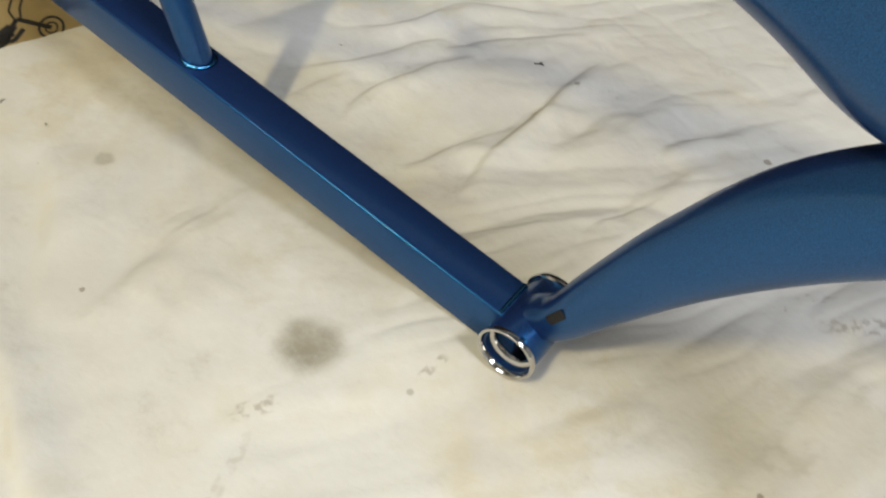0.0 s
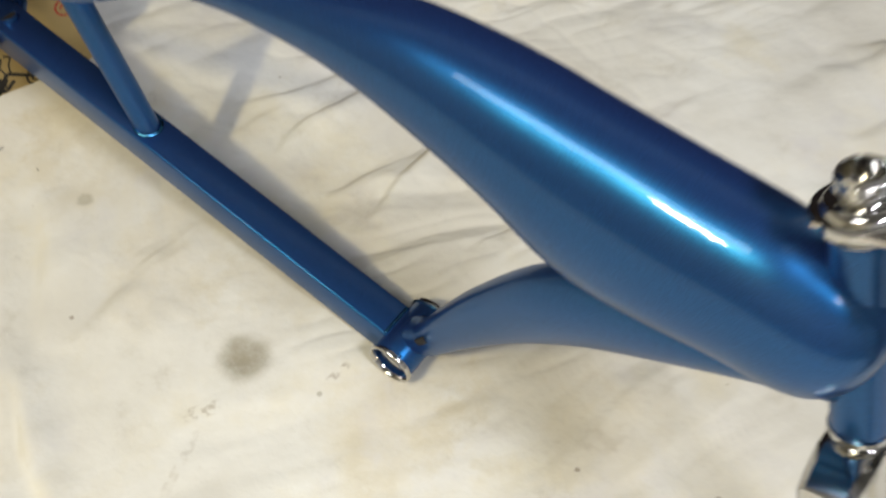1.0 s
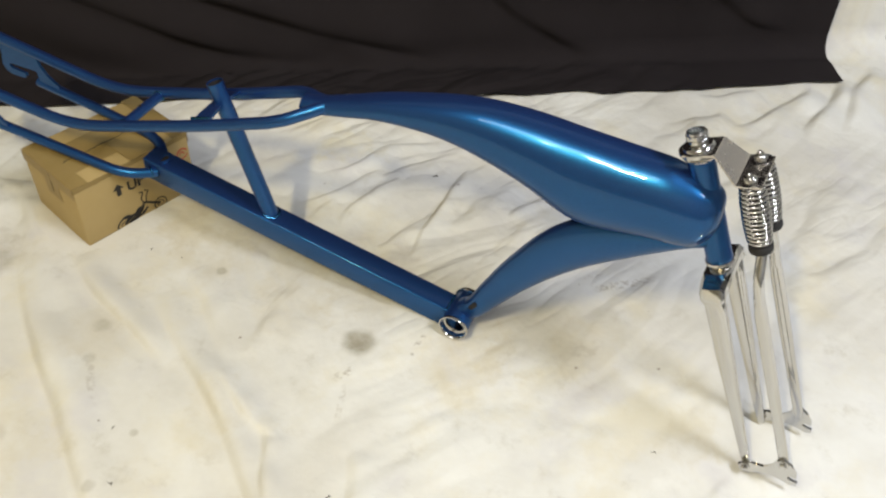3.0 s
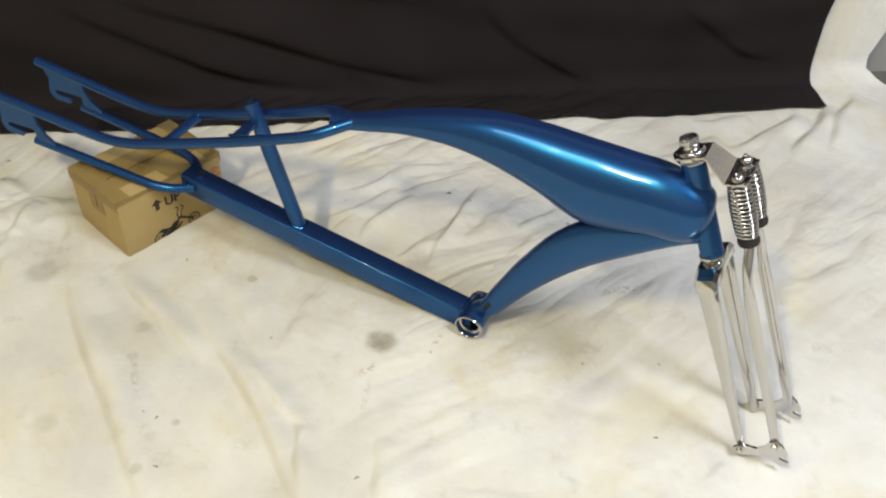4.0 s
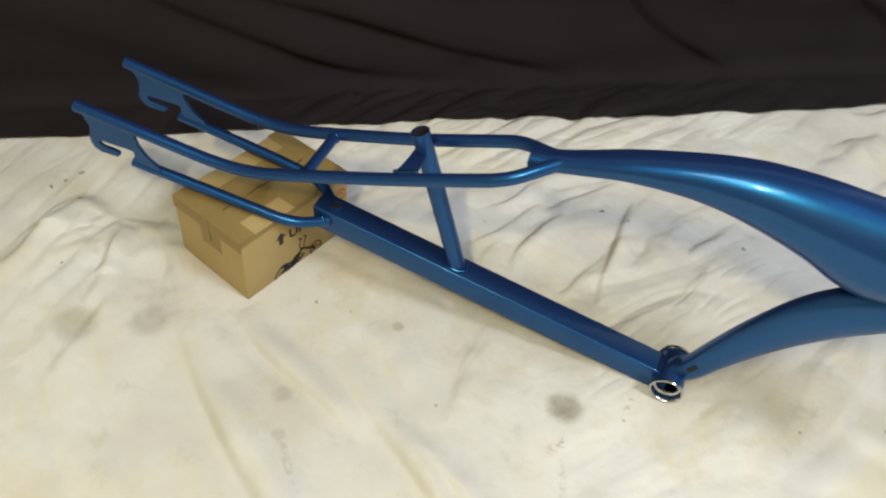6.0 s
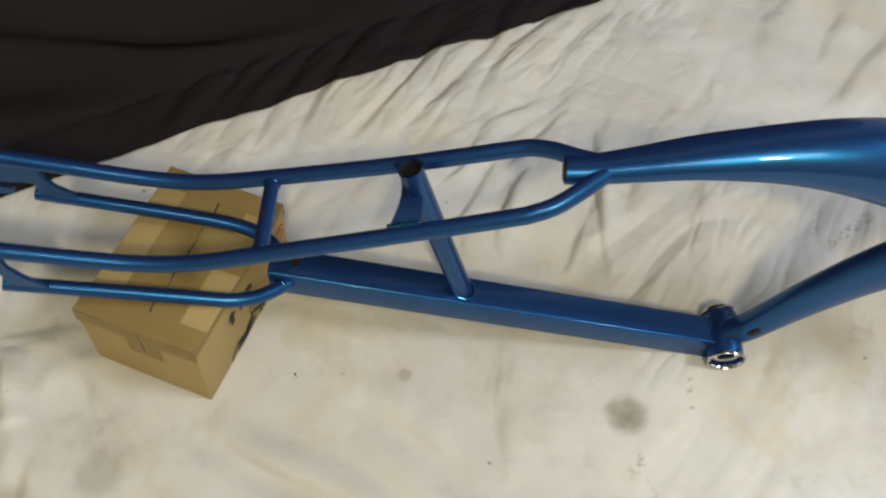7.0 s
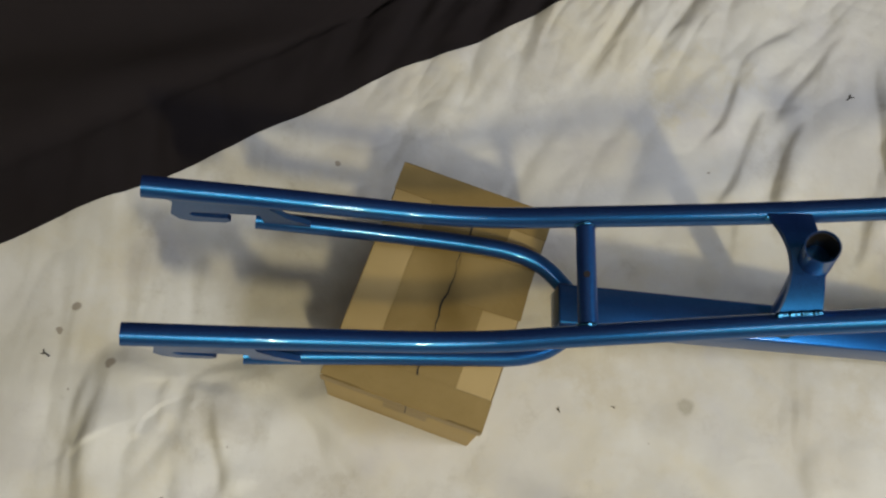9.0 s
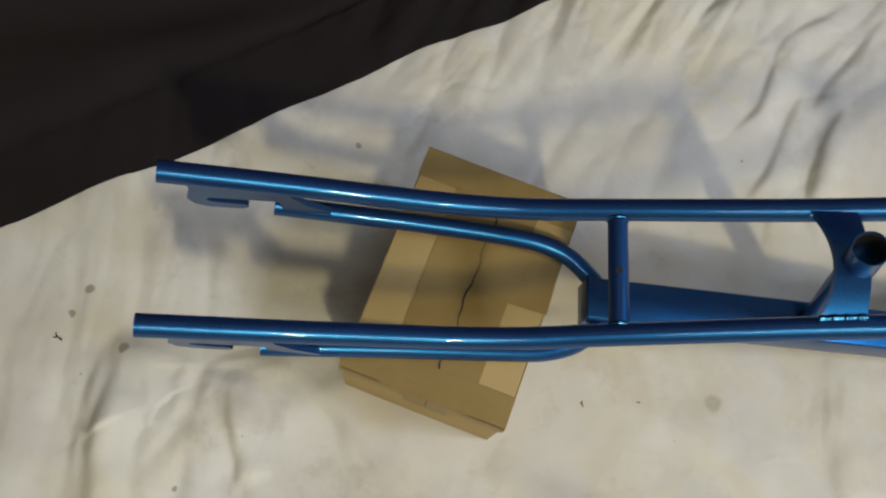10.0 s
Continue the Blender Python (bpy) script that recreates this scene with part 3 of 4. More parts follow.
cloth_grid("drop_sheet", np.concatenate([np.linspace(-2.1, -0.5, 60)[:-1], np.linspace(-0.5, 0.85, 400)[:-1], np.linspace(0.85, 2.05, 430)[:-1], np.linspace(2.05, 2.46, 90)]), np.concatenate([np.linspace(-2.6, -1.5, 50)[:-1], np.linspace(-1.5, -0.75, 140)[:-1], np.linspace(-0.75, 0.0, 290)[:-1], np.linspace(0.0, 0.3, 60), np.linspace(0.3, 1.8, 60)[1:]]), sheet_shape, SHEET,
           "creased off-white cotton sheet with oil stains, grime and painted-in shade", "drop sheet")
cloth_grid("black_backdrop", np.linspace(-0.75, 2.284, 430), np.concatenate([np.linspace(0.0, 0.5, 110)[:-1], np.linspace(0.5, 1.75, 80)]), black_shape, BLACK,
           "plain black fabric hung over the white sheet", "backdrop cloth")

# ---------------------------------------------------------------- lint on the sheet
LINT = plain("dark_lint", (0.055, 0.045, 0.035), 0.9)


def lint_scrap(x, y, size, turn):
    """A forked scrap of thread that lies on the cloth."""
    bm = bmesh.new()
    arms = [[(-0.5, -0.1), (-0.1, 0.0), (0.12, 0.08)], [(0.12, 0.08), (0.34, 0.04), (0.5, -0.12)], [(0.0, 0.03), (0.10, 0.26), (0.30, 0.40)]]
    for arm in arms:
        tube(bm, [(a * size, b * size, 0.0006) for a, b in arm], lambda f: 0.09 * size * (1 - 0.6 * f), 6, 2)
    ob = part("lint_scrap", bm, LINT)
    lie = float(sheet_relief(np.array([x]), np.array([y]))[0])
    ob.matrix_world = pose(x, y, lie + 0.0004, 0, 0, turn)
    return tagged(ob, "small dark scrap of thread lying on the sheet", "lint", "lint on the sheet")


for x, y, size, turn in ((-0.212, 0.361, 0.012, 20), (-0.423, -0.451, 0.007, 80), (-0.359, -0.537, 0.009, -10), (0.396, -0.115, 0.008, 0), (-0.043, -0.414, 0.009, 40), (-0.627, -0.081, 0.007, 95), (-0.560, -0.076, 0.005, -30), (0.481, 0.354, 0.009, 10), (-1.240, -0.036, 0.012, 130)):
    lint_scrap(x, y, size, turn)

# ---------------------------------------------------------------- bicycle
MID = 0.007
bike = thing("bicycle_frame", "metallic candy-blue chopper bicycle frame with chrome springer fork", "bicycle frame", (0, MID, 0))


def blue(name, bm, label="", parent=bike, mat=None, **more):
    for v in bm.verts:
        v.co.y -= MID
    return part(name, bm, mat or BLUE, parent, label, **more)


# Main beam: a square tube from the crank shell up to the rear.
bm = bmesh.new()
X0, X1 = -0.660, -0.002
for_beam = [[Vector((x, y, 0.045 - 0.190 * x + (0.0 if up else -0.0465))) for y, up in ((-0.0160, 0), (0.0285, 0), (0.0285, 1), (-0.0155, 1))] for x in (X0, X1)]
rings(bm, for_beam)
bmesh.ops.bevel(bm, geom=list(bm.edges), offset=0.0025, segments=3, profile=0.5, affect="EDGES")
beam = blue("beam", bm)

bm = bmesh.new()
lathe(bm, (-0.627, MID, 0.1648), (-0.187, 0, 0.982), [(0.0112, -0.004), (0.0112, 0.0012), (0.0102, 0.0016), (0.0094, 0.0008), (0.0094, -0.004)], 24)
blue("eyelet", bm, parent=beam)
bm = bmesh.new()
lathe(bm, (-0.627, MID, 0.1648), (-0.187, 0, 0.982), [(0.0093, -0.002), (0.0093, 0.0006)], 20)
blue("hole", bm, "black disc painting the dark of a bolt hole", beam, RUBBER_HOLE_BLACK)

# Crank shell with chrome cups.
BBZ = 0.0315
bm = bmesh.new()
lathe(bm, (0, -0.031, BBZ), (0, 1, 0), [(0.0225, 0.0), (0.0250, 0.0), (0.0255, 0.001), (0.0255, 0.071), (0.0250, 0.072), (0.0225, 0.072), (0.0225, 0.0)], 40, False)
shell = blue("crank_shell", bm)
for y, way in ((-0.031, -1), (0.041, 1)):
    bm = bmesh.new()
    lathe(bm, (0, y, BBZ), (0, way, 0), [(0.0255, -0.001), (0.0276, 0.000), (0.0280, 0.003), (0.0270, 0.0048), (0.0250, 0.005), (0.0236, 0.003), (0.0230, -0.006), (0.0190, -0.008), (0.0180, -0.011), (0.0200, -0.013), (0.0200, -0.030)], 48, False)
    blue("bearing_cup", bm, "polished chrome bearing cup", shell, CHROME)
bm = bmesh.new()
lathe(bm, (0, -0.005, BBZ), (0, 1, 0), [(0.0222, -0.02), (0.0222, 0.040)], 32, False)
blue("shell_bore", bm, "dark inside of the crank shell", shell, BORE)

# Curved lower strut from the shell to the head tube.
strut_line = [(-0.004, 0.034, 0.0180, 0.0215), (0.008, 0.048, 0.0190, 0.0215), (0.028, 0.066, 0.0205, 0.0205), (0.059, 0.119, 0.0255, 0.0205), (0.106, 0.1925, 0.0330, 0.022), (0.172, 0.2745, 0.0415, 0.025), (0.250, 0.334, 0.039, 0.026), (0.338, 0.376, 0.021, 0.022), (0.378, 0.390, 0.018, 0.016)]


def mid_at(x):
    """The frame's middle plane, which bends a little towards the head tube."""
    return MID - 0.0090 * max(0.0, min(1.0, (x - 0.12) / 0.24))


path = glide([(a, 0, b) for a, b, _, _ in strut_line], 8)
sizes = glide([(c, d, 0) for _, _, c, d in strut_line], 8)
loops = []
for k, (p, s) in enumerate(zip(path, sizes)):
    way = (path[min(k + 1, len(path) - 1)] - path[max(k - 1, 0)]).normalized()
    up = Vector((-way.z, 0, way.x))
    loops.append([Vector((p.x, mid_at(p.x), p.z)) + up * s.x * math.sin(a) + Vector((0, s.y * math.copysign(abs(math.cos(a)) ** 0.85, math.cos(a)), 0)) for a in (2 * math.pi * j / 36 for j in range(36))])
bm = bmesh.new()
rings(bm, loops)
strut = blue("lower_strut", bm)
bm = bmesh.new()
block(bm, (0.027, MID - 0.0195, 0.081), (0.020, 0.004, 0.009), Matrix.Rotation(radians(-58), 4, "Y"), 0.0018)
blue("vent_slot", bm, "black block painting the dark of a vent slot", strut, RUBBER_HOLE_BLACK)

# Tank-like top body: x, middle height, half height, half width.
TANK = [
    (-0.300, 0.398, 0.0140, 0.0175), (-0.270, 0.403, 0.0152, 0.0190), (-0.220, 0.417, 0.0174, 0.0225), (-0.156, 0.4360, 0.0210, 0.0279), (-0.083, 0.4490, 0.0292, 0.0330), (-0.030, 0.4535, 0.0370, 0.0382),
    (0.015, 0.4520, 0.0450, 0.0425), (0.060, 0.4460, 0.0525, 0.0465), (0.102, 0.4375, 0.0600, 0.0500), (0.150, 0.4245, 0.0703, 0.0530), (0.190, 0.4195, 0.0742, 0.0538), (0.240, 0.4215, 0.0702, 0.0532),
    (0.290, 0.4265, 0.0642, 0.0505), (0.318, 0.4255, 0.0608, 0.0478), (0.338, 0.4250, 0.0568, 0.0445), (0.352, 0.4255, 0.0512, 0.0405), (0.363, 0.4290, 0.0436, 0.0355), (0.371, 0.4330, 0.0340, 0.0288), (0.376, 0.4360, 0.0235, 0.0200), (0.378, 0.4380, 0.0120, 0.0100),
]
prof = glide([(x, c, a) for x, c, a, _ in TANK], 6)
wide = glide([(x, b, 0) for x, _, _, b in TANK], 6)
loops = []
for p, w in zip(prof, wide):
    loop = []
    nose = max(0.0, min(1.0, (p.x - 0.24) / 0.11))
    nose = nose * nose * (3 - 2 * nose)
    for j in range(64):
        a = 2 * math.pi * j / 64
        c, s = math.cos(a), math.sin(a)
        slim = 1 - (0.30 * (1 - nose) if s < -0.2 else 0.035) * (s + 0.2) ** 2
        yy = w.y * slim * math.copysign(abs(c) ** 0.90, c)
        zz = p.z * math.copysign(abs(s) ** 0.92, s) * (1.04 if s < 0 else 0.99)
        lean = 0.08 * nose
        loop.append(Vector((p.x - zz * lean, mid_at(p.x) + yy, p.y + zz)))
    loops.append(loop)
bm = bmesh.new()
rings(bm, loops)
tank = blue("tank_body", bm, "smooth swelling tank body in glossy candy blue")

# Black cap that paints the dark inside the body's open rear end.
bm = bmesh.new()
mouth = [[Vector((x, mid_at(x) + (v.y - mid_at(v.x)) * k, 0.398 + (v.z - 0.398) * k)) for v in loops[0]] for x, k in ((-0.3012, 0.80), (-0.3004, 0.88))]
rings(bm, mouth)
blue("open_end", bm, "black cap painting the dark of the tank body's open rear end", tank, RUBBER_HOLE_BLACK)

# Drain hole low on the body beside the head tube, its dark painted by a black disc.
bm = bmesh.new()
lathe(bm, (0.358, -0.0180, 0.3870), (0.2, -0.75, -0.60), [(0.0060, -0.006), (0.0060, 0.0016)], 18)
blue("drain_hole", bm, "small black disc painting the dark of a drain hole", tank, RUBBER_HOLE_BLACK)

# Seat tube with its open top.
bm = bmesh.new()
tube(bm, [(-0.387, MID, 0.088), (-0.4765, MID, 0.384)], 0.0148, 28, 1, 0.93)
seat_tube = blue("seat_tube", bm)
bm = bmesh.new()
lathe(bm, (-0.4752, MID, 0.3797), (-0.290, 0, 0.957), [(0.0137, -0.06), (0.0137, 0.001), (0.0131, 0.001), (0.0131, -0.05)], 28)
blue("seat_tube_bore", bm, "dark open end of the seat tube", seat_tube, BORE)

# Long upper rails and the shorter lower stays.
NEAR_RAIL = [(-1.076, -0.070, 0.283), (-0.955, -0.065, 0.265), (-0.85, -0.060, 0.2485), (-0.80, -0.058, 0.2440), (-0.76, -0.0565, 0.2455), (-0.72, -0.055, 0.2525), (-0.66, -0.052, 0.2690), (-0.50, -0.047, 0.3195), (-0.36, -0.0455, 0.3705), (-0.335, -0.044, 0.3800), (-0.310, -0.038, 0.3895), (-0.285, -0.024, 0.399), (-0.262, -0.008, 0.407), (-0.245, 0.003, 0.411)]
FAR_RAIL = [(-1.076, 0.071, 0.283), (-0.965, 0.0725, 0.265), (-0.85, 0.072, 0.2485), (-0.80, 0.0715, 0.2440), (-0.76, 0.0705, 0.2455), (-0.72, 0.069, 0.2525), (-0.66, 0.067, 0.2690), (-0.50, 0.060, 0.3195), (-0.36, 0.0545, 0.3705), (-0.335, 0.052, 0.3800), (-0.310, 0.042, 0.3895), (-0.285, 0.026, 0.399), (-0.262, 0.014, 0.407), (-0.245, 0.007, 0.411)]
for line in (NEAR_RAIL, FAR_RAIL):
    bm = bmesh.new()
    tube(bm, line, 0.0106, 20, 6, 0.8)
    blue("upper_rail", bm)
NEAR_STAY = [(-0.982, -0.066, 0.190), (-0.849, -0.058, 0.1715), (-0.735, -0.0525, 0.1565), (-0.70, -0.0495, 0.1520), (-0.672, -0.041, 0.1485), (-0.652, -0.028, 0.1460), (-0.632, -0.012, 0.1440)]
FAR_STAY = [(-0.982, 0.077, 0.190), (-0.854, 0.0745, 0.1735), (-0.752, 0.070, 0.1615), (-0.705, 0.0645, 0.1555), (-0.676, 0.054, 0.1515), (-0.655, 0.037, 0.1480), (-0.640, 0.020, 0.1460)]
for line in (NEAR_STAY, FAR_STAY):
    bm = bmesh.new()
    tube(bm, line, 0.0098, 20, 6, 0.8)
    blue("lower_stay", bm)

bm = bmesh.new()
tube(bm, [(-0.653, -0.050, 0.2690), (-0.653, 0.066, 0.2690)], 0.0095, 20, 1)
crossbar = blue("crossbar", bm)
bm = bmesh.new()
lathe(bm, (-0.655, 0.006, 0.2780), (-0.1, 0, 1), [(0.0032, -0.002), (0.0032, 0.0008)], 16)
blue("crossbar_hole", bm, "small black disc painting the dark of a drilled hole", crossbar, RUBBER_HOLE_BLACK)

# Bridge plate between rails and seat tube, hollowed at the back.
bm = bmesh.new()
rows = []
for k in range(17):
    a = k / 16
    y = -0.044 + 0.103 * a
    back, front = -0.500 + 0.015 * math.sin(math.pi * a) ** 0.8, -0.462 + 0.003 * math.sin(math.pi * a)
    arch = 0.331 + 0.011 * (1 - ((y - 0.008) / 0.053) ** 2)
    rows.append([Vector((x, y, arch + 0.30 * (x + 0.48) + dz)) for x, dz in ((back, -0.003), (back, 0.003), (front, 0.003), (front, -0.003))])
rings(bm, rows)
soft_edges(bm, 0.0008)
blue("bridge_plate", bm)

# Weld beads: rows of small overlapping ripples round the joints.


def bead(line, radius=0.0026, parent=bike):
    bm = bmesh.new()
    ps = [Vector(p) for p in line]
    total = sum((b - a).length for a, b in zip(ps, ps[1:]))
    most = max(4, int(total / (len(ps) - 1) / 0.0009))
    marks = [a + (b - a) * k / most for a, b in zip(ps, ps[1:]) for k in range(most)] + [ps[-1]]
    tube(bm, marks, lambda f: radius * (0.82 + 0.22 * abs(math.sin(f * total / 0.0034 * math.pi)) + 0.10 * math.sin(f * 23.0)), 8, 1)
    blue("weld_bead", bm, "bright rippled weld bead", parent, WELD)


def ring_of(centre, axis, radius, a0, a1, n=16):
    axis = Vector(axis).normalized()
    side = axis.cross(Vector((0.1, 1, 0.05))).normalized()
    other = axis.cross(side)
    return [Vector(centre) + (side * math.cos(radians(a)) + other * math.sin(radians(a))) * radius for a in (a0 + (a1 - a0) * k / n for k in range(n + 1))]


bead([(-0.499, -0.0410, 0.3320), (-0.462, -0.0400, 0.3430)], 0.0030)
bead([(-0.498, 0.0535, 0.3270), (-0.463, 0.0525, 0.3380)])
bead(ring_of((-0.3945, MID, 0.1215), (0.19, 0, 1), 0.0158, 0, 360, 24), 0.0022)
bead(ring_of((-0.653, -0.0425, 0.2690), (0, 1, 0), 0.0098, 0, 360, 18), 0.0018)
bead(ring_of((-0.653, 0.0575, 0.2690), (0, 1, 0), 0.0098, 0, 360, 18), 0.0018)
bead(ring_of((-0.642, -0.0185, 0.1455), (0.5, 0.7, 0), 0.0102, 0, 360, 18), 0.0018)
bead([(0.008, -0.030, 0.0540), (0.012, -0.0265, 0.0500)], 0.0034)
bead([(-0.022, -0.014, 0.0492), (-0.022, 0.027, 0.0492)], 0.0020)

# Rear dropout plates with their open hooks.
HOOK = [(-1.070, 0.276), (-1.056, 0.246), (-1.060, 0.228), (-1.064, 0.213), (-1.058, 0.199), (-1.046, 0.193), (-1.012, 0.193), (-1.006, 0.199), (-1.008, 0.2055), (-1.040, 0.2085), (-1.046, 0.2140), (-1.041, 0.2200), (-0.985, 0.2200), (-0.974, 0.2190), (-0.972, 0.197), (-0.925, 0.191), (-0.925, 0.197), (-0.948, 0.214), (-0.962, 0.236), (-0.966, 0.262)]
for y in (-0.0690, 0.0735):
    bm = bmesh.new()
    slab(bm, [(x, y, z) for x, z in HOOK], (0, 0.006, 0))
    soft_edges(bm, 0.0012)
    blue("dropout_plate", bm)

# Head tube, fork and springs, along the steering axis.
HEAD = Vector((0.3930, -0.004, 0.355))
UP = (Vector((0.3215, 0.007, 0.520)) - HEAD).normalized()
STEER = radians(3.5)
SIDE = Vector((math.sin(STEER), math.cos(STEER), 0))
SIDE = (SIDE - UP * SIDE.dot(UP)).normalized()
FWD = SIDE.cross(UP)


def fk(f, y, s):
    """A place by its way forward of the steering axis, sideways, and up it."""
    return HEAD + FWD * f + SIDE * y + UP * s


bm = bmesh.new()
lathe(bm, fk(0, 0, 0), UP, [(0.0190, 0.0), (0.0196, 0.002), (0.0190, 0.006), (0.0190, 0.160), (0.0196, 0.165), (0.0190, 0.167)], 36)
head_tube = blue("head_tube", bm)
for s, way in ((0.167, 1), (0.0, -1)):
    bm = bmesh.new()
    lathe(bm, fk(0, 0, s), UP * way, [(0.0175, 0.0), (0.0205, 0.0005), (0.0212, 0.004), (0.0195, 0.006), (0.0175, 0.0065), (0.0190, 0.0075), (0.0185, 0.011), (0.0165, 0.012)], 36)
    blue("headset_cup", bm, "chrome headset cup", head_tube, CHROME)
bm = bmesh.new()
lathe(bm, fk(0, 0, 0.176), UP, [(0.0225, -0.006), (0.0238, -0.004), (0.0225, -0.001), (0.0262, 0.000), (0.0274, 0.0015), (0.0274, 0.0065), (0.0260, 0.0075), (0.0222, 0.0078), (0.0215, 0.0105), (0.0190, 0.0130), (0.0150, 0.0135), (0.0130, 0.0136), (0.0130, 0.020)], 36)
blue("headset_washer", bm, "chrome headset washer", head_tube, CHROME)


def nut_ring(s, r, hexed):
    """A ring of the nut, between round and six-sided."""
    loop = []
    for k in range(48):
        a = 2 * math.pi * k / 48
        flat_r = r * math.cos(math.pi / 6) / math.cos((a + 0.3) % (math.pi / 3) - math.pi / 6)
        q = r * (1 - hexed) + flat_r * hexed
        loop.append(fk(q * math.cos(a), q * math.sin(a), s))
    return loop


bm = bmesh.new()
rings(bm, [nut_ring(*row) for row in ((0.184, 0.0125, 0), (0.1965, 0.0125, 0), (0.1970, 0.0140, 0), (0.1978, 0.0160, 0.3), (0.1986, 0.0164, 1), (0.2038, 0.0164, 1), (0.2048, 0.0152, 0.3), (0.2052, 0.0138, 0), (0.2078, 0.0134, 0), (0.2083, 0.0126, 0), (0.2077, 0.0112, 0), (0.2000, 0.0106, 0), (0.1900, 0.0100, 0))])
blue("steerer_nut", bm, "chrome steerer nut with open top", head_tube, CHROME)

# Bent top plate that holds the springs.
prof = [(-0.018, 0.1835, 0.024), (0.026, 0.1835, 0.026), (0.0285, 0.1820, 0.027), (0.052, 0.1475, 0.040), (0.0545, 0.1460, 0.041), (0.086, 0.1420, 0.041)]
bm = bmesh.new()
tops = [[bm.verts.new(fk(f, y * w, s)) for y in (-1, 1)] for f, s, w in prof]
lows = [[bm.verts.new(fk(f, y * w, s) - UP * 0.003 - FWD * (0.001 if 0.027 < f < 0.054 else 0)) for y in (-1, 1)] for f, s, w in prof]
for a, b, c, d in zip(tops, tops[1:], lows, lows[1:]):
    bm.faces.new((a[0], b[0], b[1], a[1]))
    bm.faces.new((c[1], d[1], d[0], c[0]))
    bm.faces.new((c[0], d[0], b[0], a[0]))
    bm.faces.new((a[1], b[1], d[1], c[1]))
bm.faces.new((tops[0][0], tops[0][1], lows[0][1], lows[0][0]))
bm.faces.new((tops[-1][1], tops[-1][0], lows[-1][0], lows[-1][1]))
plate = blue("spring_plate", bm, "dull nickel bent spring plate", bike, NICKEL)

OVAL = [(math.copysign(abs(math.cos(a)) ** 0.75, math.cos(a)), math.copysign(abs(math.sin(a)) ** 0.75, math.sin(a))) for a in (2 * math.pi * k / 24 + 0.13 for k in range(24))]
SPRING_Y = 0.0285
for sign in (-1, 1):
    y = sign * SPRING_Y
    bm = bmesh.new()
    lathe(bm, fk(0.070, y, 0.1435), UP, [(0.0150, 0.0), (0.0155, 0.0015), (0.0110, 0.0025), (0.0092, 0.003), (0.0088, 0.007), (0.0062, 0.0098), (0.0034, 0.0108), (0.0034, 0.0135), (0.0022, 0.0148), (0.0, 0.0150)], 28)
    blue("spring_bolt", bm, "chrome domed spring bolt", plate, CHROME)
    coils, turns = 13.5, 13.5 * 20
    line = []
    for k in range(int(turns) + 1):
        s = k / turns
        r = 0.0140 + 0.0036 * math.sin(math.pi * min(1, max(0, s))) ** 0.6
        a = 2 * math.pi * coils * s
        line.append(fk(0.070 + r * math.cos(a), y + r * math.sin(a), 0.1405 - 0.092 * s))
    bm = bmesh.new()
    tube(bm, line, 0.0021, 10, 1)
    coil = blue("coil_spring", bm, "chrome coil spring", bike, CHROME)
    bm = bmesh.new()
    lathe(bm, fk(0.070, y, 0.0345), UP, [(0.006, 0.0), (0.0155, 0.001), (0.0168, 0.004), (0.0168, 0.010), (0.0150, 0.0125), (0.006, 0.013), (0.006, 0.09)], 28)
    blue("spring_seat", bm, "black rubber spring seat", coil, RUBBER_HOLE_BLACK)
    # front rod: round neck, then a flat tapering blade
    yb = sign * 0.0545
    bm = bmesh.new()
    tube(bm, [fk(0.070, y, 0.043), fk(0.070, y + sign * 0.002, 0.029), fk(0.068, sign * 0.037, 0.015), fk(0.066, sign * 0.045, 0.001), fk(0.064, sign * 0.048, -0.020), fk(0.063, sign * 0.049, -0.045)], 0.0076, 16, 5)
    centre = [(0.063, sign * 0.0487, -0.030, 0.0075, 0.0065), (0.062, sign * 0.0492, -0.065, 0.0095, 0.0055), (0.062, sign * 0.0505, -0.16, 0.0095, 0.0050), (0.062, sign * 0.0525, -0.26, 0.0085, 0.0040), (0.062, yb, -0.345, 0.0080, 0.0035), (0.062, yb, -0.360, 0.0050, 0.0030)]
    rings(bm, [[fk(f + w * cx, yy + d * cy, s) for cx, cy in OVAL] for f, yy, s, w, d in centre])
    blue("front_rod", bm, "chrome front rod", bike, CHROME)
    # rear leg: a flat tapered blade
    centre = [(0.0, sign * 0.050, -0.024, 0.0120, 0.0070), (0.0, sign * 0.050, -0.034, 0.0155, 0.0090), (0.0, sign * 0.0495, -0.070, 0.0152, 0.0088), (0.0, sign * 0.0498, -0.16, 0.0132, 0.0076), (0.0, sign * 0.0498, -0.27, 0.0100, 0.0060), (0.0, sign * 0.0498, -0.350, 0.0078, 0.0048), (0.0, sign * 0.0498, -0.378, 0.0060, 0.0045)]
    bm = bmesh.new()
    rings(bm, [[fk(f + w * cx, yy + d * cy, s) for cx, cy in OVAL] for f, yy, s, w, d in centre])
    blue("fork_leg", bm, "chrome tapered fork leg", bike, CHROME)
    # rocker plate at the foot with an open slot for the axle
    outline = [(-0.010, -0.366), (-0.008, -0.379), (0.004, -0.382), (0.030, -0.377), (0.050, -0.385), (0.066, -0.396), (0.076, -0.396), (0.078, -0.390), (0.070, -0.386), (0.064, -0.381), (0.068, -0.376), (0.078, -0.380), (0.080, -0.372), (0.074, -0.352), (0.064, -0.343), (0.054, -0.345), (0.046, -0.356), (0.030, -0.364), (0.010, -0.359)]
    bm = bmesh.new()
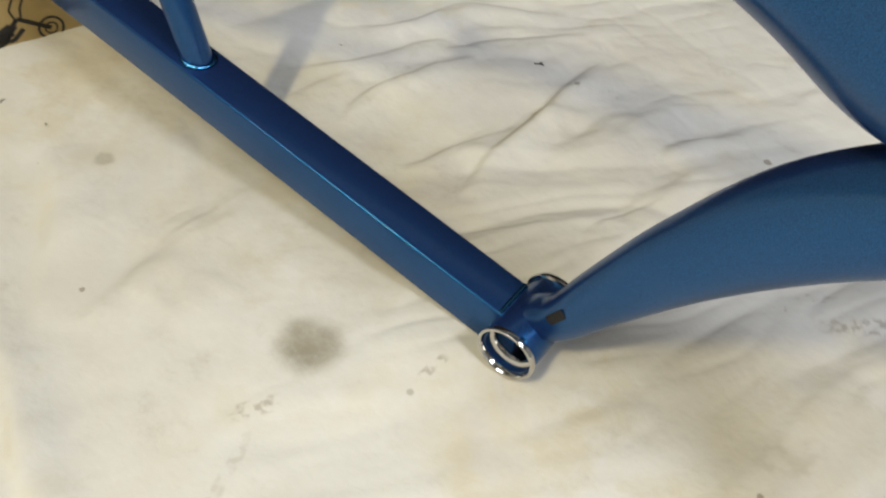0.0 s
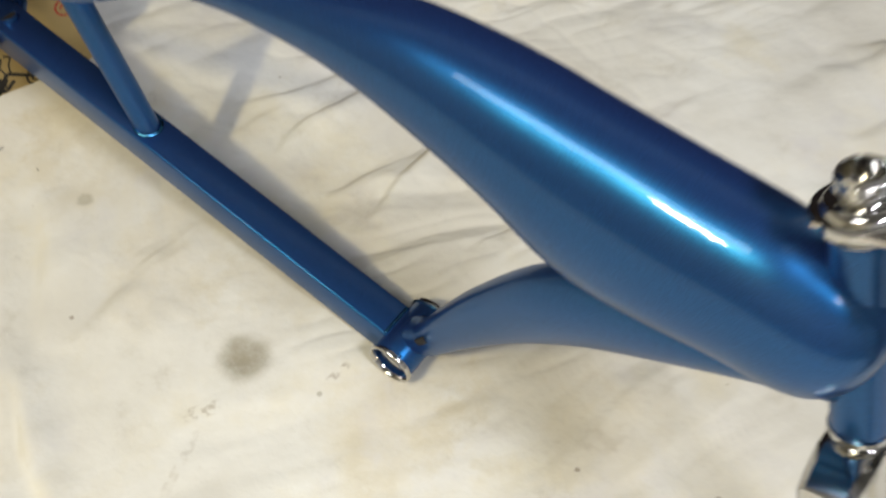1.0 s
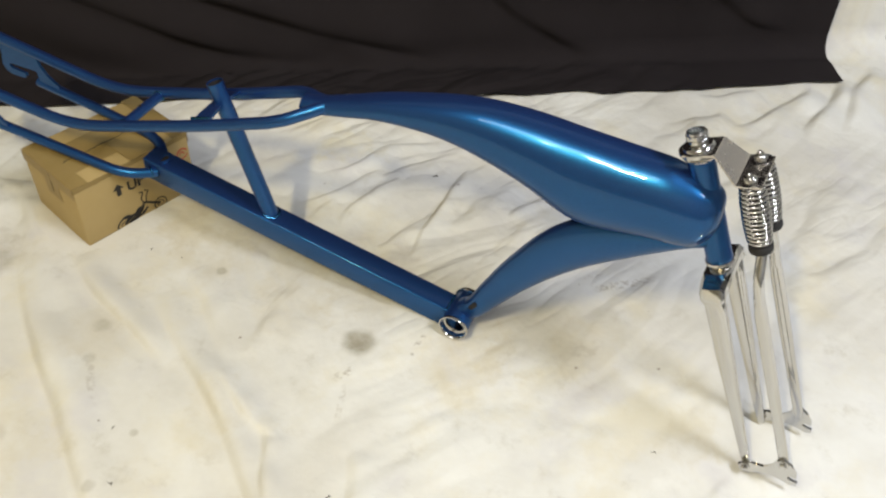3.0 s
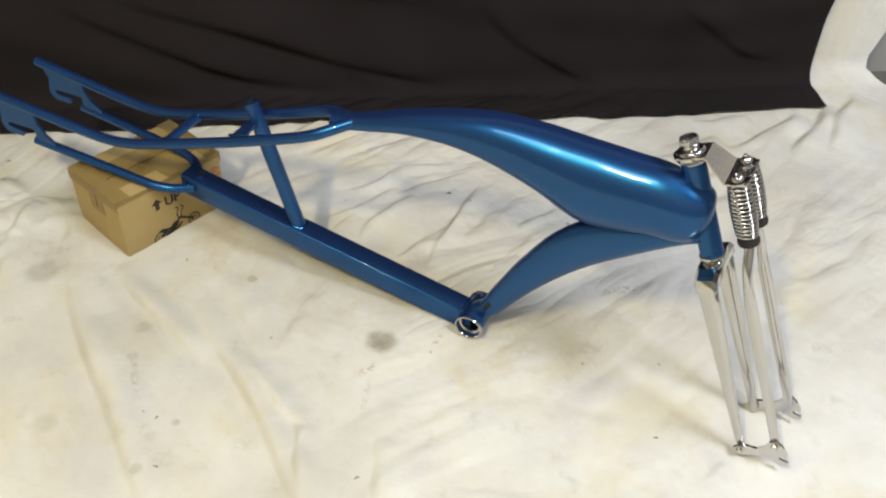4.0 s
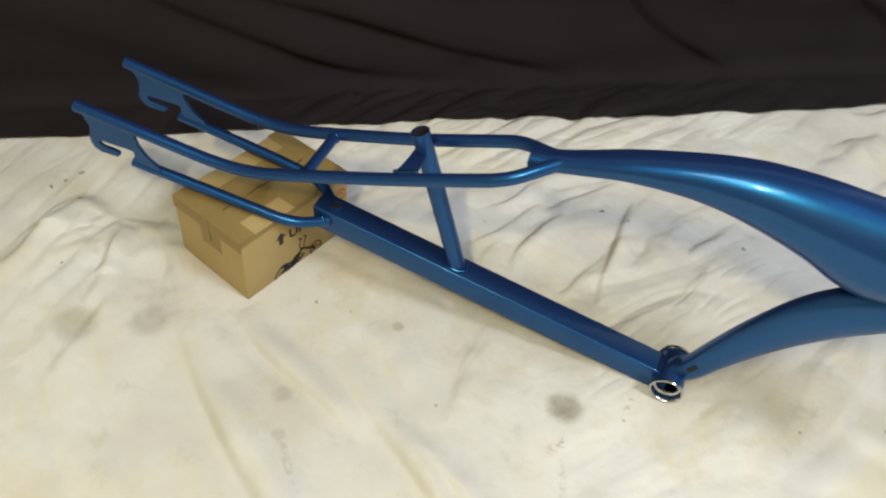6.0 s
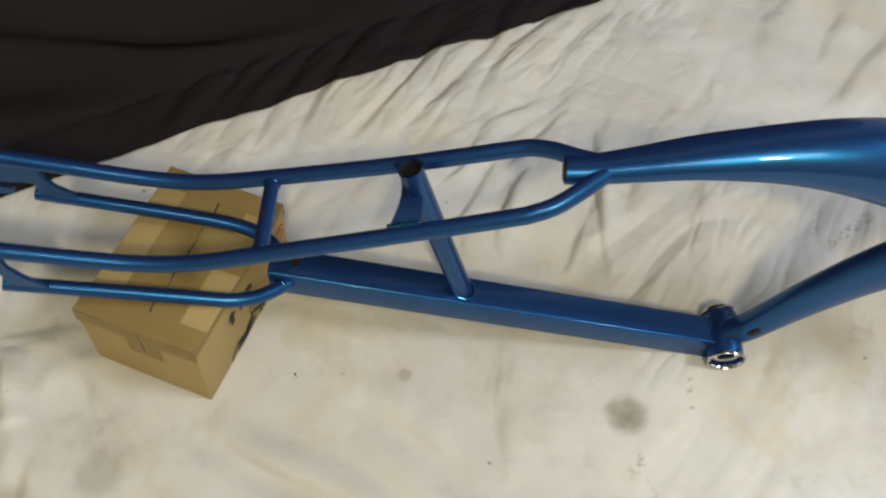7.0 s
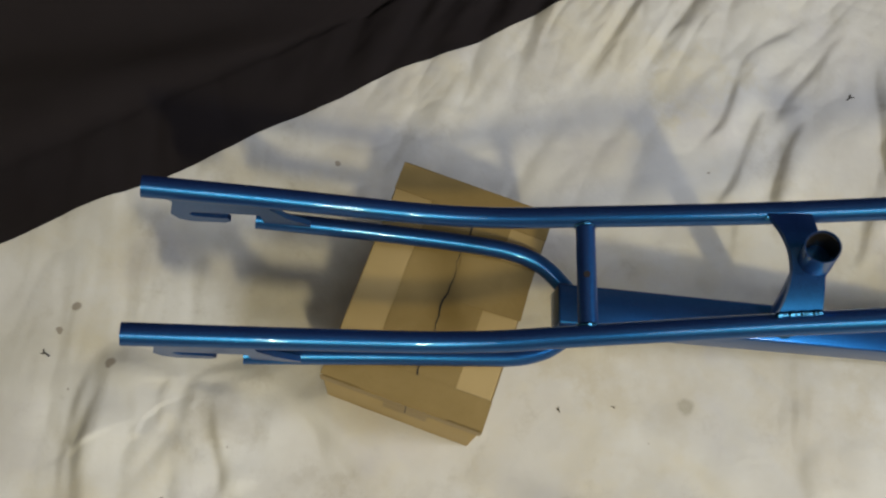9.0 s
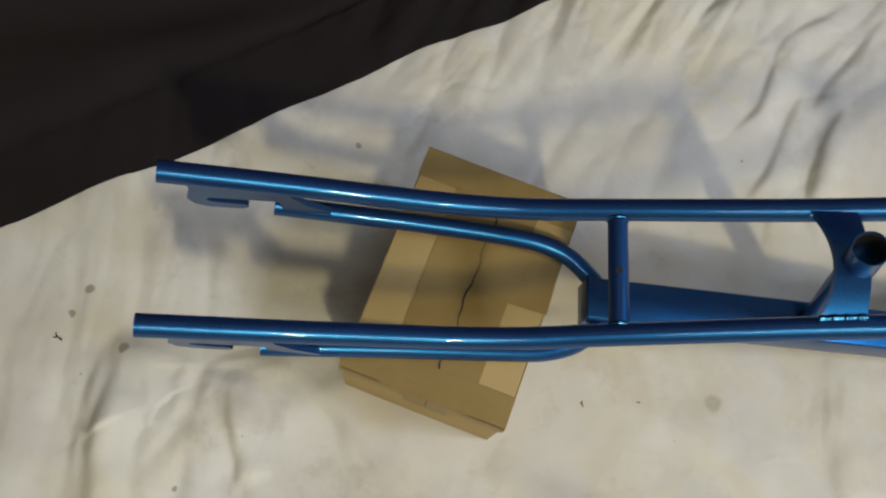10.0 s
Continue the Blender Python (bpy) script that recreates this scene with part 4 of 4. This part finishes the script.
    slab(bm, [fk(f, sign * 0.0585, s) for f, s in outline], SIDE * 0.005)
    soft_edges(bm, 0.0008)
    rocker = blue("rocker_plate", bm, "chrome rocker plate with axle slot", bike, CHROME)
    for f, s in ((0.0, -0.370), (0.062, -0.352)):
        bm = bmesh.new()
        lathe(bm, fk(f, sign * 0.0610, s), SIDE * sign, [(0.0085, 0.0), (0.0088, 0.0015), (0.0062, 0.002), (0.0062, 0.005), (0.0045, 0.007), (0.0, 0.0078)], 20)
        blue("pivot_bolt", bm, "chrome pivot bolt", rocker, CHROME)

# Fork crown with sloping shoulders.
bm = bmesh.new()
rows = [(-0.062, -0.034, 0.005, 0.013), (-0.057, -0.026, 0.010, 0.0175), (-0.044, -0.0215, 0.0095, 0.0190), (-0.020, -0.0170, 0.0070, 0.0205), (0.020, -0.0170, 0.0070, 0.0205), (0.044, -0.0215, 0.0095, 0.0190), (0.057, -0.026, 0.010, 0.0175), (0.062, -0.034, 0.005, 0.013)]
rings(bm, [[fk(fx * d, y, s + dz * h) for fx, dz in ((-1, -1), (1, -1), (1, 0.4), (0.7, 1), (-0.7, 1), (-1, 0.4))] for y, s, h, d in rows])
soft_edges(bm, 0.002, 3, 25)
blue("fork_crown", bm, "chrome fork crown", bike, CHROME)

# ---------------------------------------------------------------- cardboard box
BOX_F, BOX_L = Vector((-0.741, -0.128, 0)), Vector((-0.907, -0.074, 0))
BW, BD, BH = 0.177, 0.256, 0.1455
turn = math.atan2(BOX_F.y - BOX_L.y, BOX_F.x - BOX_L.x)
box = thing("cardboard_box", "brown cardboard box sealed with tape under the frame's rear", "box", tuple(BOX_L))
box.rotation_euler = (0, 0, turn)


def bpart(name, bm, mat, label="", **more):
    return part(name, bm, mat, box, label, **more)


bm = bmesh.new()
block(bm, (BW / 2, BD / 2, BH / 2 + 0.0005), (BW, BD, BH - 0.001), None, 0.0022)
bpart("carton", bm, CARD, "scuffed brown corrugated carton")


T = 0.0005
SEAM = BW / 2 + 0.006
# tape along the seam and over both ends
bm = bmesh.new()
block(bm, (SEAM - 0.004, BD / 2, BH + T), (0.094, BD + 0.002, 0.0006))
block(bm, (SEAM, -T, BH - 0.032), (0.050, 0.0006, 0.064))
block(bm, (SEAM, BD + T, BH - 0.032), (0.050, 0.0006, 0.064))
bpart("seam_tape", bm, TAPE, "glossy brown packing tape", smooth=False)
for name, y, way in (("end_tape", 0.0, -1), ("end_tape", BD, 1)):
    bm = bmesh.new()
    block(bm, (BW / 2, y - way * 0.0165, BH + 2.2 * T), (BW + 0.002, 0.033, 0.0006))
    block(bm, (BW / 2, y + way * 2.2 * T, BH - 0.012), (BW + 0.002, 0.0006, 0.025))
    bpart(name, bm, TAPE, "glossy brown packing tape", smooth=False)
bm = bmesh.new()
block(bm, ((SEAM + 0.003 + BW + 0.001) / 2, BD * 0.60, BH + 3.2 * T), (BW - SEAM - 0.002, 0.060, 0.0006), Matrix.Rotation(radians(3), 4, "Z"))
bpart("cross_tape", bm, TAPE, "glossy brown packing tape", smooth=False)
bm = bmesh.new()
block(bm, (BW + T, BD * 0.5, BH - 0.006), (0.0006, BD, 0.011))
bpart("side_tape", bm, TAPE, "glossy brown packing tape", smooth=False)
# the slit between the flaps shows through the tape and wanders a little
bm = bmesh.new()
wander = [(SEAM + 0.0016 * math.sin(k * 0.9) + 0.0010 * math.sin(k * 2.3 + 1), 0.002 + (BD - 0.004) * k / 28) for k in range(29)]
for (xa, ya), (xb, yb) in zip(wander, wander[1:]):
    half = 0.0007 + 0.0004 * math.sin(ya * 70)
    slab(bm, [(xa - half, ya, BH + 2.2 * T), (xa + half, ya, BH + 2.2 * T), (xb + half, yb, BH + 2.2 * T), (xb - half, yb, BH + 2.2 * T)], (0, 0, 0.0005))
slab(bm, [(SEAM - 0.0006, -2.4 * T, BH), (SEAM + 0.0006, -2.4 * T, BH), (SEAM + 0.001, -2.4 * T, BH - 0.05), (SEAM, -2.4 * T, BH - 0.05)], (0, 0.0005, 0))
bpart("flap_slit", bm, INK, "dark slit between the flaps", smooth=False)


def on_print(y, z):
    return Vector((BW + 0.0004, y, z))


def stroke(bm, pts, wide):
    """A flat printed line on the printed side of the carton."""
    for (ya, za), (yb, zb) in zip(pts, pts[1:]):
        w = Vector((0, -(zb - za), yb - ya))
        if w.length > 1e-6:
            w = w.normalized() * wide / 2
            a, b = on_print(ya, za), on_print(yb, zb)
            slab(bm, (a - w, b - w, b + w, a + w), (0.0003, 0, 0))


def arc(cy, cz, r, a0, a1, n=14):
    return [(cy + r * math.cos(radians(a0 + (a1 - a0) * k / n)), cz + r * math.sin(radians(a0 + (a1 - a0) * k / n))) for k in range(n + 1)]


bm = bmesh.new()
slab(bm, [on_print(0.0875 + y, 0.094 + z) for y, z in ((-0.005, -0.014), (0.005, -0.014), (0.005, 0.001), (0.0125, 0.001), (0.0, 0.014), (-0.0125, 0.001), (-0.005, 0.001))], (0.0003, 0, 0))
bpart("printed_arrow", bm, INK, "black printed upright arrow", smooth=False)

curve = bpy.data.curves.new("printed_word", "FONT")
curve.body, curve.size, curve.offset = "UP", 0.032, 0.0009
words = new("printed_word", curve)
flat = bpy.data.meshes.new_from_object(words)
bpy.data.objects.remove(words)
bm = bmesh.new()
bm.from_mesh(flat)
bmesh.ops.transform(bm, matrix=Matrix(((0, 0, 1, BW + 0.0006), (1, 0, 0, 0.106), (0, 1, 0, 0.080), (0, 0, 0, 1))), verts=bm.verts)
bpart("printed_word", bm, INK, "black printed word", smooth=False)

# line drawing of a chopper bicycle along the lower edge
bm = bmesh.new()
stroke(bm, arc(0.168, 0.012, 0.014, -50, 230), 0.0030)
stroke(bm, arc(0.168, 0.012, 0.007, 0, 360), 0.0020)
stroke(bm, arc(0.082, 0.005, 0.016, -10, 190), 0.0034)
stroke(bm, arc(0.082, 0.005, 0.008, 0, 180), 0.0022)
for pts in (((0.168, 0.012), (0.134, 0.034)), ((0.134, 0.034), (0.120, 0.020), (0.100, 0.018), (0.082, 0.005)), ((0.130, 0.026), (0.112, 0.006), (0.092, 0.006)), ((0.138, 0.020), (0.124, 0.008), (0.106, 0.012)), ((0.100, 0.018), (0.090, 0.024), (0.080, 0.022))):
    stroke(bm, pts, 0.0054)
for pts in (((0.098, 0.010), (0.120, 0.012)), ((0.104, 0.016), (0.126, 0.017)), ((0.112, 0.022), (0.124, 0.028)), ((0.088, 0.012), (0.096, 0.020))):
    stroke(bm, pts, 0.0064)
for pts in (((0.132, 0.032), (0.128, 0.046), (0.135, 0.060), (0.126, 0.064)), ((0.138, 0.032), (0.140, 0.046), (0.147, 0.058), (0.139, 0.063)), ((0.118, 0.014), (0.126, 0.022)), ((0.110, 0.010), (0.116, 0.022))):
    stroke(bm, pts, 0.0024)
bpart("printed_drawing", bm, INK, "black line drawing of a chopper bicycle", smooth=False)
bm = bmesh.new()
stroke(bm, arc(0.238, 0.100, 0.012, 20, 340), 0.0030)
stroke(bm, ((0.232, 0.100), (0.238, 0.106), (0.244, 0.098)), 0.0028)
bpart("printed_stamp", bm, RED_INK, "faded red printed stamp", smooth=False)
